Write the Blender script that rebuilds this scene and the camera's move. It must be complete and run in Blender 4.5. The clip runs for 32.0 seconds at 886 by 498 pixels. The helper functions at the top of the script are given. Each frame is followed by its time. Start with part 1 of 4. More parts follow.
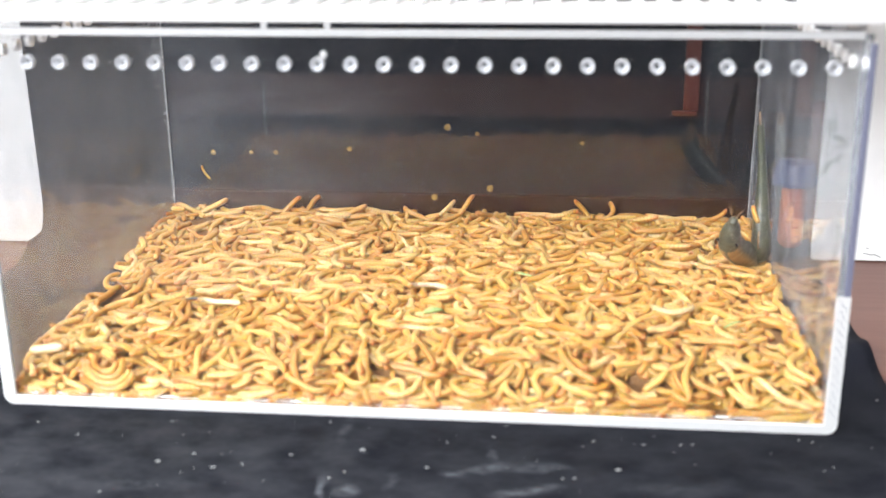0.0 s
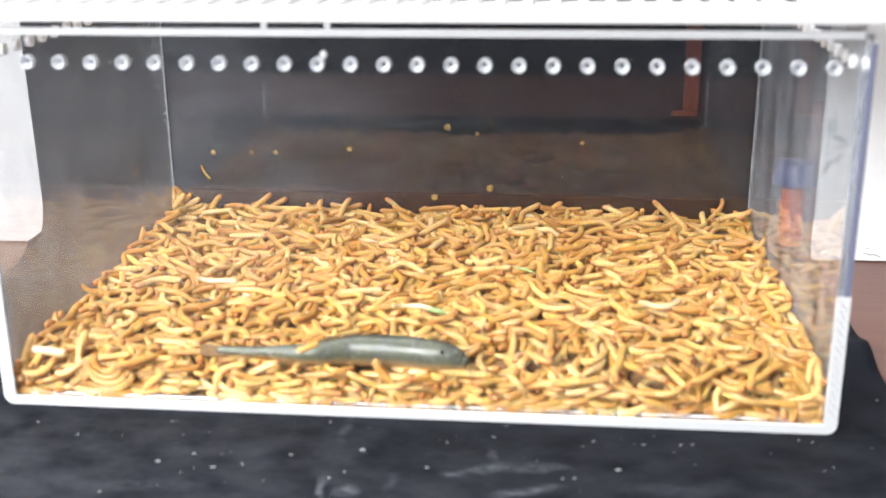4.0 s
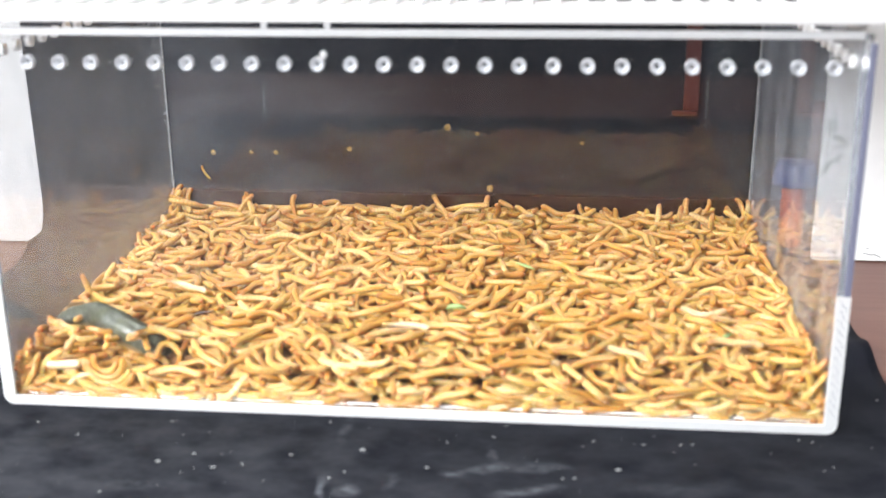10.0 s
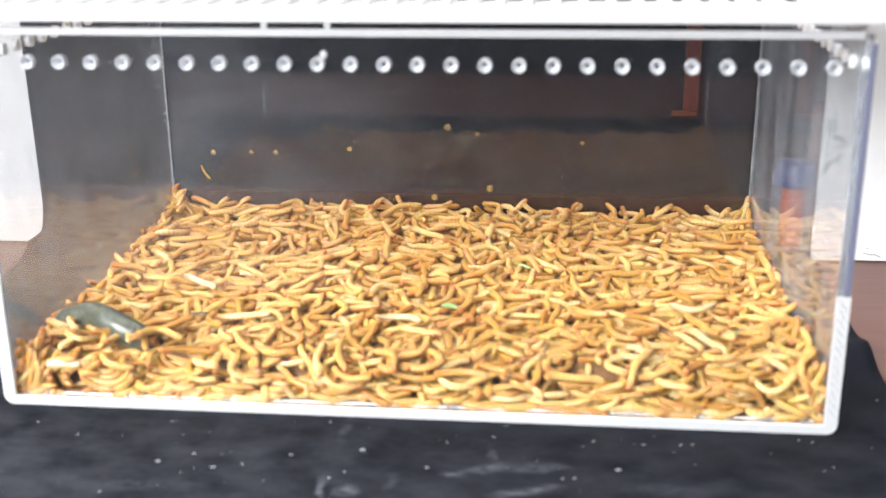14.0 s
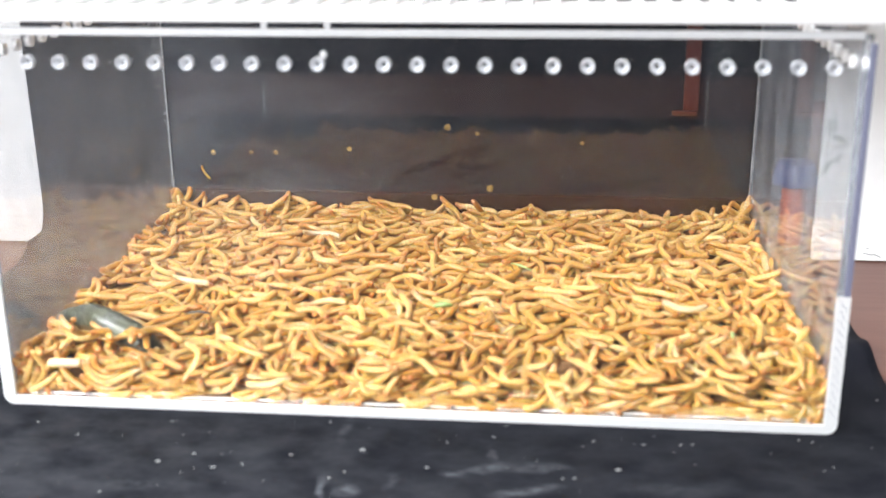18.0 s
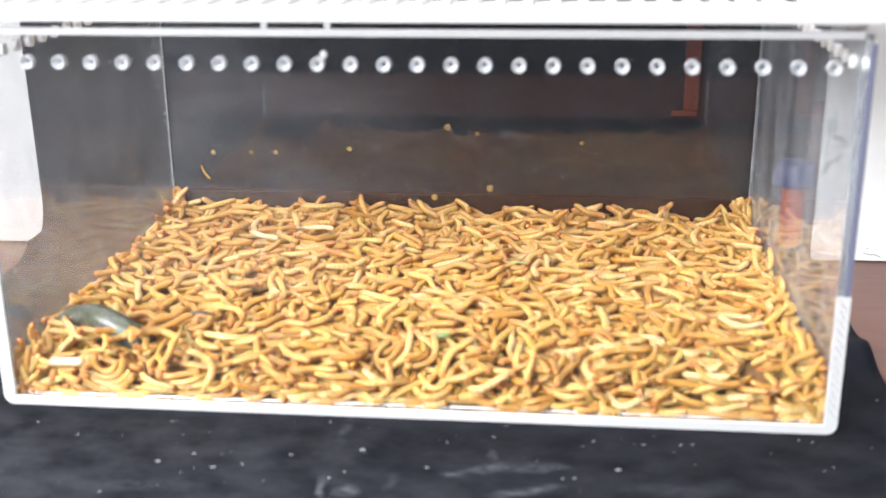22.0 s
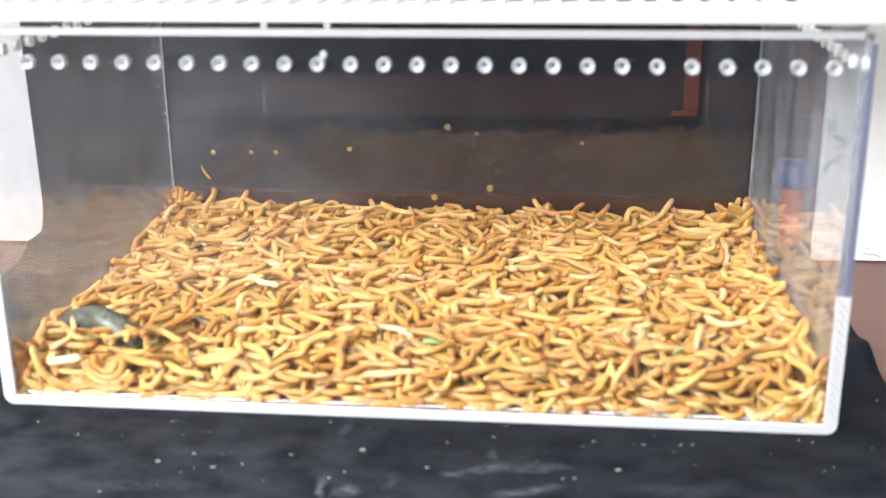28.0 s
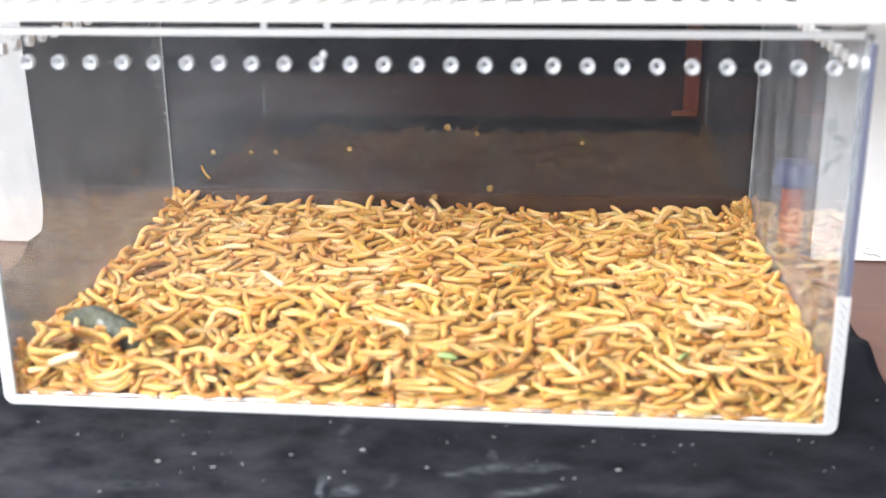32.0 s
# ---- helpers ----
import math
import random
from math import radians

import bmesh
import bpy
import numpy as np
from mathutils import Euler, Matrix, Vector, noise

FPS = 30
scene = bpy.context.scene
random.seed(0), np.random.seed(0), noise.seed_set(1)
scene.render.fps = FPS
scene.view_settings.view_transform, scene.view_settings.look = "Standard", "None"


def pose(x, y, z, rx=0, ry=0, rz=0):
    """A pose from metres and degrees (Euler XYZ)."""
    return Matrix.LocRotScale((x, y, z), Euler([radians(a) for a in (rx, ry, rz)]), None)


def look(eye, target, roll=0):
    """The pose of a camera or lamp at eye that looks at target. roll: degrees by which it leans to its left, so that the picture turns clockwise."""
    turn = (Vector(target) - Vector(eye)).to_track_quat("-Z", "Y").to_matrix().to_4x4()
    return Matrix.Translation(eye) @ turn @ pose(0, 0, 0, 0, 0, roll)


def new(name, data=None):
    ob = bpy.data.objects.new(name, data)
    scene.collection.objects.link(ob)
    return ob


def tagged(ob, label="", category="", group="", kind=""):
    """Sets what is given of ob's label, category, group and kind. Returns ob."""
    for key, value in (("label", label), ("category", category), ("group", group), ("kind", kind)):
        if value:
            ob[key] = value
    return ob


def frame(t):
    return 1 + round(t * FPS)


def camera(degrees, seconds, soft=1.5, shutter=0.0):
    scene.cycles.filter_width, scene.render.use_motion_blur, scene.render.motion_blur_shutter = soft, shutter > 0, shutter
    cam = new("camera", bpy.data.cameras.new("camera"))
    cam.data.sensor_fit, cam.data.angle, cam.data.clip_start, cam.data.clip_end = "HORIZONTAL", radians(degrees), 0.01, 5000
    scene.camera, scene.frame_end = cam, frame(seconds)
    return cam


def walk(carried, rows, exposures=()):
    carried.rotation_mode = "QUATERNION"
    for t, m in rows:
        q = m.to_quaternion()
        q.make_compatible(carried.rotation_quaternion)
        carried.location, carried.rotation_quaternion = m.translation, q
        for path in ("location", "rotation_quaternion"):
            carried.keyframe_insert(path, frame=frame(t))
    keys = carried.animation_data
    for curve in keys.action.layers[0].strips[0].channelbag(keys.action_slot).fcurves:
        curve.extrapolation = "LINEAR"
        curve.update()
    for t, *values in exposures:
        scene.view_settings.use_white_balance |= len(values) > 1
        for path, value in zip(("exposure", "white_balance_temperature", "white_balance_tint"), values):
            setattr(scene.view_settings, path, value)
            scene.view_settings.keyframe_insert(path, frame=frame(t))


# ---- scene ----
cam = camera(41.65, 32.0, soft=1.5)
cam.data.dof.use_dof, cam.data.dof.focus_distance, cam.data.dof.aperture_fstop = True, 0.615, 12.0
EYE = (0.0544, -0.3842, 0.1922)
VIEW = look(EYE, (0.0051, 0.0866, 0.0310), -0.573)
walk(cam, [(0.0, VIEW), (32.0, VIEW)], exposures=[(0.0, 0.0), (32.0, 0.0)])

# ---------------------------------------------------------------- light
world = bpy.data.worlds.new("room_air")
scene.world = world
world.use_nodes = True
world.node_tree.nodes["Background"].inputs[0].default_value = (0.55, 0.58, 0.62, 1)
world.node_tree.nodes["Background"].inputs[1].default_value = 0.02


def area_lamp(name, m, sx, sy, watts, colour):
    d = bpy.data.lights.new(name, "AREA")
    d.shape, d.size, d.size_y, d.energy, d.color = "RECTANGLE", sx, sy, watts, colour
    ob = new(name, d)
    ob.matrix_world = m
    return ob


area_lamp("ceiling_panel_light", pose(-0.45, 0.16, 1.94), 1.4, 1.0, 75, (0.98, 0.99, 1.0))
# added fill from the front left, to whiten the upright faces; the lamp is unseen
area_lamp("desk_lamp_light", look((-0.50, -0.80, 0.52), (-0.03, 0.10, 0.04)), 0.6, 0.4, 20, (0.95, 0.98, 1.0))

# ---------------------------------------------------------------- helpers


def link(name, mesh, material, parent=None, label=""):
    if material:
        mesh.materials.append(material)
    ob = new(name, mesh)
    if parent:
        ob.parent = parent
    if label:
        ob["label"] = label
    return ob


def part(name, bm, material, parent=None, label="", smooth=False):
    mesh = bpy.data.meshes.new(name)
    bmesh.ops.recalc_face_normals(bm, faces=bm.faces[:])
    bm.to_mesh(mesh)
    bm.free()
    if smooth:
        mesh.polygons.foreach_set("use_smooth", [True] * len(mesh.polygons))
    return link(name, mesh, material, parent, label)


def add_box(bm, lo, hi, bevel=0.0, seg=2):
    mid = [(a + b) / 2 for a, b in zip(lo, hi)]
    size = [b - a for a, b in zip(lo, hi)]
    made = bmesh.ops.create_cube(bm, size=1.0, matrix=Matrix.LocRotScale(mid, None, size))
    if bevel:
        edges = list({e for v in made["verts"] for e in v.link_edges})
        bmesh.ops.bevel(bm, geom=edges, offset=bevel, segments=seg, profile=0.6, affect="EDGES", clamp_overlap=True)
    return bm


def box(lo, hi, bevel=0.0, seg=2):
    return add_box(bmesh.new(), lo, hi, bevel, seg)


def add_ring(bm, m, outer, inner, depth, seg=20):
    """A short tube along the local z, with chamfered mouths."""
    loops = []
    for r, z in ((outer, -depth / 2), (outer, depth / 2), (outer * 0.84, depth / 2), (inner * 1.5, 0.05 * depth), (inner, -depth / 4), (inner * 1.35, -depth / 2)):
        loops.append([bm.verts.new(m @ Vector((r * math.cos(2 * math.pi * k / seg), r * math.sin(2 * math.pi * k / seg), z))) for k in range(seg)])
    for a, b in zip(loops, loops[1:] + loops[:1]):
        for k in range(seg):
            bm.faces.new((a[k], a[(k + 1) % seg], b[(k + 1) % seg], b[k]))
    return bm


def lathe(profile, seg=24, m=Matrix()):
    bm = bmesh.new()
    loops = []
    for r, z in profile:
        loops.append([bm.verts.new(m @ Vector((r * math.cos(2 * math.pi * k / seg), r * math.sin(2 * math.pi * k / seg), z))) for k in range(seg)])
    for a, b in zip(loops, loops[1:]):
        for k in range(seg):
            bm.faces.new((a[k], a[(k + 1) % seg], b[(k + 1) % seg], b[k]))
    bm.faces.new(loops[0][::-1])
    bm.faces.new(loops[-1])
    return bm


# ---------------------------------------------------------------- materials
DESK_Z = -0.0063    # the desk's top
SHAPE_RINGS, SHAPE_SIDES, BEADS = 24, 8, 7      # of a worm


class Nodes:
    def __init__(self, name):
        self.material = bpy.data.materials.new(name)
        self.material.use_nodes = True
        self.tree = self.material.node_tree
        self.bsdf = self.tree.nodes["Principled BSDF"]

    def add(self, kind, **values):
        node = self.tree.nodes.new(kind)
        for key, value in values.items():
            node.inputs[key].default_value = value
        return node

    def wire(self, a, b):
        self.tree.links.new(a, b)

    def coords(self, which="Object", scale=(1, 1, 1)):
        c = self.add("ShaderNodeTexCoord")
        m = self.add("ShaderNodeMapping", Scale=scale)
        self.wire(c.outputs[which], m.inputs["Vector"])
        return m.outputs["Vector"]

    def noise(self, vector, scale, detail=4.0, rough=0.55):
        n = self.add("ShaderNodeTexNoise", Scale=scale, Detail=detail, Roughness=rough)
        self.wire(vector, n.inputs["Vector"])
        return n.outputs["Fac"]

    def ramp(self, fac, stops):
        r = self.add("ShaderNodeValToRGB")
        el = r.color_ramp.elements
        while len(el) < len(stops):
            el.new(0.5)
        for e, (p, c) in zip(el, stops):
            e.position, e.color = p, (*c, 1) if len(c) == 3 else c
        self.wire(fac, r.inputs["Fac"])
        return r.outputs["Color"]

    def mix(self, fac, a, b, blend="MIX"):
        m = self.tree.nodes.new("ShaderNodeMix")
        m.data_type, m.blend_type = "RGBA", blend
        for socket, value in ((m.inputs[0], fac), (m.inputs[6], a), (m.inputs[7], b)):
            if isinstance(value, bpy.types.NodeSocket):
                self.wire(value, socket)
            else:
                socket.default_value = value if isinstance(value, (int, float)) else (*value, 1)
        return m.outputs[2]

    def bump(self, height, strength, distance):
        b = self.add("ShaderNodeBump", Strength=strength, Distance=distance)
        self.wire(height, b.inputs["Height"])
        self.wire(b.outputs["Normal"], self.bsdf.inputs["Normal"])

    def set(self, **values):
        for key, value in values.items():
            socket = self.bsdf.inputs[key.replace("_", " ")]
            if isinstance(value, bpy.types.NodeSocket):
                self.wire(value, socket)
            else:
                socket.default_value = (*value, 1) if isinstance(value, tuple) and len(value) == 3 and key.endswith("Color") else value
        return self


def plain(name, colour, rough=0.5, grain=120.0, amount=0.12, bump=0.15, **more):
    n = Nodes(name)
    v = n.coords()
    fac = n.noise(v, grain, 5)
    big = n.noise(v, grain / 9, 3)
    dark = tuple(c * (1 - amount) for c in colour)
    light = tuple(min(1.0, c * (1 + amount)) for c in colour)
    col = n.mix(big, n.ramp(fac, [(0.3, dark), (0.7, light)]), colour)
    n.set(Base_Color=col, Roughness=rough, **more)
    if bump:
        n.bump(fac, bump, 0.0005)
    return n.material


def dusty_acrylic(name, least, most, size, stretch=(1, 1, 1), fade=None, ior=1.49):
    """Clear acrylic under a thin uneven film of dust and smears; fade adds painted haze along x."""
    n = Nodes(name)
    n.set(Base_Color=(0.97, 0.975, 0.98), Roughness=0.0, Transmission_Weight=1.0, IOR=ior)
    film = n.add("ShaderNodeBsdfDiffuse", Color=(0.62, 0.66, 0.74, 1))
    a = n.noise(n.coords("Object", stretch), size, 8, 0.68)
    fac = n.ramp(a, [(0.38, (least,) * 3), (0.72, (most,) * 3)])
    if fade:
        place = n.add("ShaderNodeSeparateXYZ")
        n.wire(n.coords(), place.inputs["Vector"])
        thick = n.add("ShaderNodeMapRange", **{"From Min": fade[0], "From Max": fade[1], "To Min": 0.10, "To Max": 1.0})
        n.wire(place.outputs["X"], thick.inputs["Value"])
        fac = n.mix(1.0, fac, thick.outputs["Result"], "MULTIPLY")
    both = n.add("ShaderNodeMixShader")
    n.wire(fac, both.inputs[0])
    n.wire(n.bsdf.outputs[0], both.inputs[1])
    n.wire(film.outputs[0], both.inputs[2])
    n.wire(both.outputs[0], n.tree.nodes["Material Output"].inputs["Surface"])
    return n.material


def milky(name, share):
    """White plastic that lets part of the light through, scattered."""
    n = Nodes(name)
    v = n.coords()
    n.set(Base_Color=n.ramp(n.noise(v, 300, 4), [(0.3, (0.80, 0.81, 0.83)), (0.7, (0.88, 0.89, 0.90))]), Roughness=0.55)
    thin = n.add("ShaderNodeBsdfTranslucent", Color=(0.9, 0.9, 0.92, 1))
    both = n.add("ShaderNodeMixShader", Fac=share)
    n.wire(n.bsdf.outputs[0], both.inputs[1])
    n.wire(thin.outputs[0], both.inputs[2])
    n.wire(both.outputs[0], n.tree.nodes["Material Output"].inputs["Surface"])
    return n.material


def desk_wood():
    n = Nodes("red_brown_desk_wood")
    v = n.coords("Object", (14, 170, 14))
    grain = n.noise(v, 1.0, 8, 0.65)
    broad = n.noise(n.coords("Object", (3, 9, 3)), 1.0, 3)
    col = n.mix(broad, n.ramp(grain, [(0.3, (0.085, 0.036, 0.027)), (0.7, (0.15, 0.073, 0.056))]), (0.125, 0.060, 0.046))
    n.set(Base_Color=col, Roughness=0.32, Specular_IOR_Level=0.2)
    n.bump(grain, 0.12, 0.0004)
    return n.material


def black_sheet():
    n = Nodes("black_backdrop_sheet")
    v = n.coords()
    fine = n.noise(v, 900, 4)
    cloud = n.noise(v, 16, 5, 0.6)
    front = n.add("ShaderNodeSeparateXYZ")
    n.wire(v, front.inputs["Vector"])
    handled = n.add("ShaderNodeMapRange", **{"From Min": 0.06, "From Max": -0.02})
    n.wire(front.outputs["Y"], handled.inputs["Value"])
    # chalky smears in front of the tank: middle, half length and width, turn, strength
    stir = n.add("ShaderNodeTexNoise", Scale=130.0, Detail=3.0)
    n.wire(v, stir.inputs["Vector"])
    warp = n.tree.nodes.new("ShaderNodeVectorMath")
    warp.operation = "MULTIPLY_ADD"
    warp.inputs[1].default_value = (0.007, 0.007, 0.0)
    n.wire(stir.outputs["Color"], warp.inputs[0])
    n.wire(v, warp.inputs[2])
    smear = None
    for x, y, along, across, turn, share in ((0.0220, -0.0400, 0.0060, 0.0016, 0, 0.9), (0.0330, -0.0358, 0.0085, 0.0026, 24, 1.0), (0.0340, -0.0280, 0.0018, 0.0075, 18, 0.55),
                                             (0.0490, -0.0338, 0.0110, 0.0032, 8, 0.6), (0.0465, -0.0490, 0.0130, 0.0027, 22, 0.9), (-0.0216, -0.0525, 0.0017, 0.0075, 4, 1.1),
                                             (-0.0125, -0.0540, 0.0042, 0.0040, 40, 1.0), (0.0008, -0.0470, 0.0018, 0.0060, -8, 0.4), (-0.0108, -0.0272, 0.0026, 0.0012, -30, 0.7),
                                             (-0.0206, -0.0120, 0.0022, 0.0130, 0, 0.3), (-0.0850, -0.0560, 0.0200, 0.0040, 6, 0.25), (0.0950, -0.0440, 0.0200, 0.0040, 4, 0.2)):
        spot = n.tree.nodes.new("ShaderNodeMapping")
        spot.vector_type = "TEXTURE"
        spot.inputs["Location"].default_value = (x + 0.0035, y + 0.0035, DESK_Z)
        spot.inputs["Rotation"].default_value = (0, 0, radians(turn))
        spot.inputs["Scale"].default_value = (along, across, 1.0)
        n.wire(warp.outputs["Vector"], spot.inputs["Vector"])
        far = n.tree.nodes.new("ShaderNodeVectorMath")
        far.operation = "LENGTH"
        n.wire(spot.outputs["Vector"], far.inputs[0])
        near = n.add("ShaderNodeMapRange", **{"From Min": 1.25, "From Max": 0.2, "To Max": 1.5 * share})
        n.wire(far.outputs["Value"], near.inputs["Value"])
        if smear is None:
            smear = near.outputs["Result"]
        else:
            most = n.add("ShaderNodeMath")
            most.operation = "MAXIMUM"
            n.wire(smear, most.inputs[0])
            n.wire(near.outputs["Result"], most.inputs[1])
            smear = most.outputs[0]
    streak = n.ramp(n.noise(n.coords("Object", (170, 420, 170)), 1.0, 8, 0.7), [(0.40, (0.03,) * 3), (0.60, (1.0,) * 3)])
    rub = n.add("ShaderNodeMath")
    rub.operation = "MULTIPLY"
    n.wire(smear, rub.inputs[0])
    n.wire(streak, rub.inputs[1])
    col = n.mix(rub.outputs[0], n.ramp(cloud, [(0.3, (0.0078, 0.0086, 0.0126)), (0.7, (0.0094, 0.0103, 0.0150))]), (0.095, 0.102, 0.116))
    haze = n.add("ShaderNodeMath")
    haze.operation = "MULTIPLY"
    n.wire(n.ramp(n.noise(n.coords("Object", (55, 80, 55)), 1.0, 6, 0.62), [(0.36, (0.0, 0.0, 0.0)), (0.72, (0.55, 0.55, 0.55))]), haze.inputs[0])
    n.wire(handled.outputs["Result"], haze.inputs[1])
    # the haze is raised to the left, painting in the stronger light there
    dusty = n.add("ShaderNodeMapRange", **{"From Min": 0.06, "From Max": -0.10, "To Min": 0.9, "To Max": 1.7})
    n.wire(front.outputs["X"], dusty.inputs["Value"])
    left_lit = n.add("ShaderNodeMath")
    left_lit.operation = "MULTIPLY"
    n.wire(haze.outputs[0], left_lit.inputs[0])
    n.wire(dusty.outputs["Result"], left_lit.inputs[1])
    col = n.mix(left_lit.outputs[0], col, (0.042, 0.044, 0.052))
    n.set(Base_Color=col, Roughness=n.ramp(cloud, [(0.3, (0.5, 0.5, 0.5)), (0.7, (0.7, 0.7, 0.7))]), Specular_IOR_Level=0.04)
    n.bump(fine, 0.25, 0.0003)
    return n.material


def worm_skin(name, pale, deep, ring, tip):
    """Skin of a mealworm: u runs along the body, with darker rings and ends."""
    n = Nodes(name)
    uv = n.add("ShaderNodeUVMap")
    uv.uv_map = "UVMap"
    sep = n.add("ShaderNodeSeparateXYZ")
    n.wire(uv.outputs["UV"], sep.inputs["Vector"])
    info = n.add("ShaderNodeObjectInfo")
    geo = n.add("ShaderNodeNewGeometry")
    both = n.add("ShaderNodeMath")
    both.operation = "ADD"
    n.wire(info.outputs["Random"], both.inputs[0])
    n.wire(geo.outputs["Random Per Island"], both.inputs[1])
    part_of = n.add("ShaderNodeMath")
    part_of.operation = "FRACT"
    n.wire(both.outputs[0], part_of.inputs[0])
    cream = tuple(c + 0.20 * (w - c) for c, w in zip(pale, (0.85, 0.80, 0.70)))
    body = n.ramp(part_of.outputs[0], [(0.0, cream), (0.14, pale), (0.50, tuple((a + b) / 2 for a, b in zip(pale, deep))), (0.80, deep), (1.0, tuple((2 * a + b) / 3 for a, b in zip(deep, ring)))])
    blotch = n.noise(n.coords("Object", (1, 1, 1)), 260, 4)
    body = n.mix(n.ramp(blotch, [(0.35, (0, 0, 0)), (0.75, (0.4, 0.4, 0.4))]), body, deep)
    wave = n.add("ShaderNodeMath")
    wave.operation = "MULTIPLY"
    wave.inputs[1].default_value = SHAPE_RINGS / 2
    n.wire(sep.outputs["X"], wave.inputs[0])
    saw = n.add("ShaderNodeMath")
    saw.operation = "FRACT"
    n.wire(wave.outputs[0], saw.inputs[0])
    rings = n.ramp(saw.outputs[0], [(0.0, (0.62, 0.62, 0.62)), (0.18, (0.05, 0.05, 0.05)), (0.82, (0, 0, 0)), (1.0, (0.58, 0.58, 0.58))])
    body = n.mix(rings, body, ring)
    ends = n.ramp(sep.outputs["X"], [(0.0, (0.75, 0.75, 0.75)), (0.07, (0.45, 0.45, 0.45)), (0.2, (0, 0, 0)), (0.93, (0, 0, 0)), (1.0, (0.3, 0.3, 0.3))])
    body = n.mix(ends, body, tip)
    n.set(Base_Color=body, Roughness=0.36, Specular_IOR_Level=0.45, Coat_Weight=0.08, Coat_Roughness=0.15,
          Subsurface_Weight=0.75, Subsurface_Radius=(1.0, 0.6, 0.2), Subsurface_Scale=0.0042)
    n.bump(saw.outputs[0], 0.12, 0.0002)
    return n.material


def fish_skin():
    n = Nodes("grey_green_fish_skin")
    skin = n.coords("UV", (42, 9, 1))
    v = n.coords("UV")
    mott = n.noise(skin, 1.3, 6, 0.68)
    broad = n.noise(skin, 0.42, 3)
    slate = n.ramp(mott, [(0.34, (0.024, 0.027, 0.021)), (0.48, (0.054, 0.058, 0.044)), (0.58, (0.080, 0.086, 0.070)), (0.70, (0.18, 0.19, 0.17))])
    back = n.mix(n.ramp(broad, [(0.38, (0, 0, 0)), (0.62, (0.8, 0.8, 0.8))]), slate, (0.064, 0.067, 0.036))
    sep = n.add("ShaderNodeSeparateXYZ")
    n.wire(v, sep.inputs["Vector"])
    around = n.add("ShaderNodeMath")
    around.operation = "ABSOLUTE"
    n.wire(sep.outputs["Y"], around.inputs[0])
    below = n.add("ShaderNodeMapRange", **{"From Min": 0.27, "From Max": 0.37})
    n.wire(around.outputs[0], below.inputs["Value"])
    belly = n.ramp(mott, [(0.3, (0.22, 0.115, 0.035)), (0.7, (0.36, 0.22, 0.09))])
    n.set(Base_Color=n.mix(below.outputs["Result"], back, belly), Roughness=0.38, Coat_Weight=0.3, Coat_Roughness=0.2)
    n.bump(broad, 0.6, 0.0016)
    return n.material


ACRYLIC = dusty_acrylic("clear_acrylic", 0.0004, 0.006, 40)
DUSTY = dusty_acrylic("dusty_clear_acrylic", 0.09, 0.21, 60, (1, 1.3, 0.8))
STREAKED = dusty_acrylic("streaked_clear_acrylic", 0.03, 0.22, 26, (1, 3.0, 0.35))
# film grows to the left: dust, and a painted haze for the pane's reflections
BACK = dusty_acrylic("smeared_hazy_acrylic", 0.015, 0.075, 30, (0.7, 1, 1.4), (-0.01, -0.14), 1.58)
LINER = milky("translucent_white_film", 0.55)
FROSTED = milky("frosted_white_acrylic", 0.4)
HOLE = plain("milky_drilled_edge", (0.58, 0.59, 0.62), 0.4, 600, 0.12, 0.1)
WHITE = plain("white_plastic", (0.88, 0.88, 0.89), 0.42, 220, 0.03, 0.05)
BOARD = plain("white_board_card", (0.90, 0.90, 0.90), 0.7, 180, 0.03, 0.1)
PENCIL = plain("grey_pencil", (0.36, 0.37, 0.38), 0.8, 500)
DESK = desk_wood()
SHEET = black_sheet()
DUST = plain("pale_dust", (0.27, 0.28, 0.28), 0.9, 900, 0.2)
SPECK = plain("whitish_speck", (0.85, 0.85, 0.85), 0.8, 900, 0.1)
CRUMB = plain("yellow_food_crumb", (0.21, 0.120, 0.020), 0.8, 700, 0.25)
FRASS = plain("brown_worm_frass", (0.17, 0.085, 0.032), 0.95, 700, 0.5, 0.8)
WORM = worm_skin("mealworm_skin", (0.54, 0.362, 0.128), (0.385, 0.202, 0.046), (0.27, 0.120, 0.028), (0.30, 0.110, 0.032))
PALE_WORM = worm_skin("pale_moulted_skin", (0.58, 0.47, 0.31), (0.50, 0.38, 0.22), (0.42, 0.31, 0.19), (0.40, 0.27, 0.15))
FISH = fish_skin()
FIN = plain("brown_fin_membrane", (0.17, 0.10, 0.045), 0.35, 500, 0.4)
EYE_BLACK = plain("black_eye", (0.01, 0.01, 0.01), 0.1, 300, 0.0, 0)
LEAF = plain("green_leaf", (0.25, 0.35, 0.13), 0.5, 500, 0.3)
DARK_LEAF = plain("dark_husk", (0.07, 0.055, 0.05), 0.7, 500, 0.4)
BOTTLE_RED = plain("orange_red_bottle_plastic", (0.62, 0.14, 0.07), 0.3, 200, 0.1, 0.03)
# dull red of the modelled reflection behind the tank
RED = plain("red_reflection_colour", (0.068, 0.0070, 0.003), 0.35, 200, 0.06, 0.03)
BLUE = plain("blue_plastic", (0.035, 0.05, 0.19), 0.4, 200, 0.06, 0.03)
BROWN_RED = plain("dark_red_brown", (0.010, 0.0035, 0.0032), 0.8, 160, 0.3, Specular_IOR_Level=0.08)
WALL = plain("dim_grey_wall_paint", (0.13, 0.13, 0.135), 0.85, 12, 0.05)
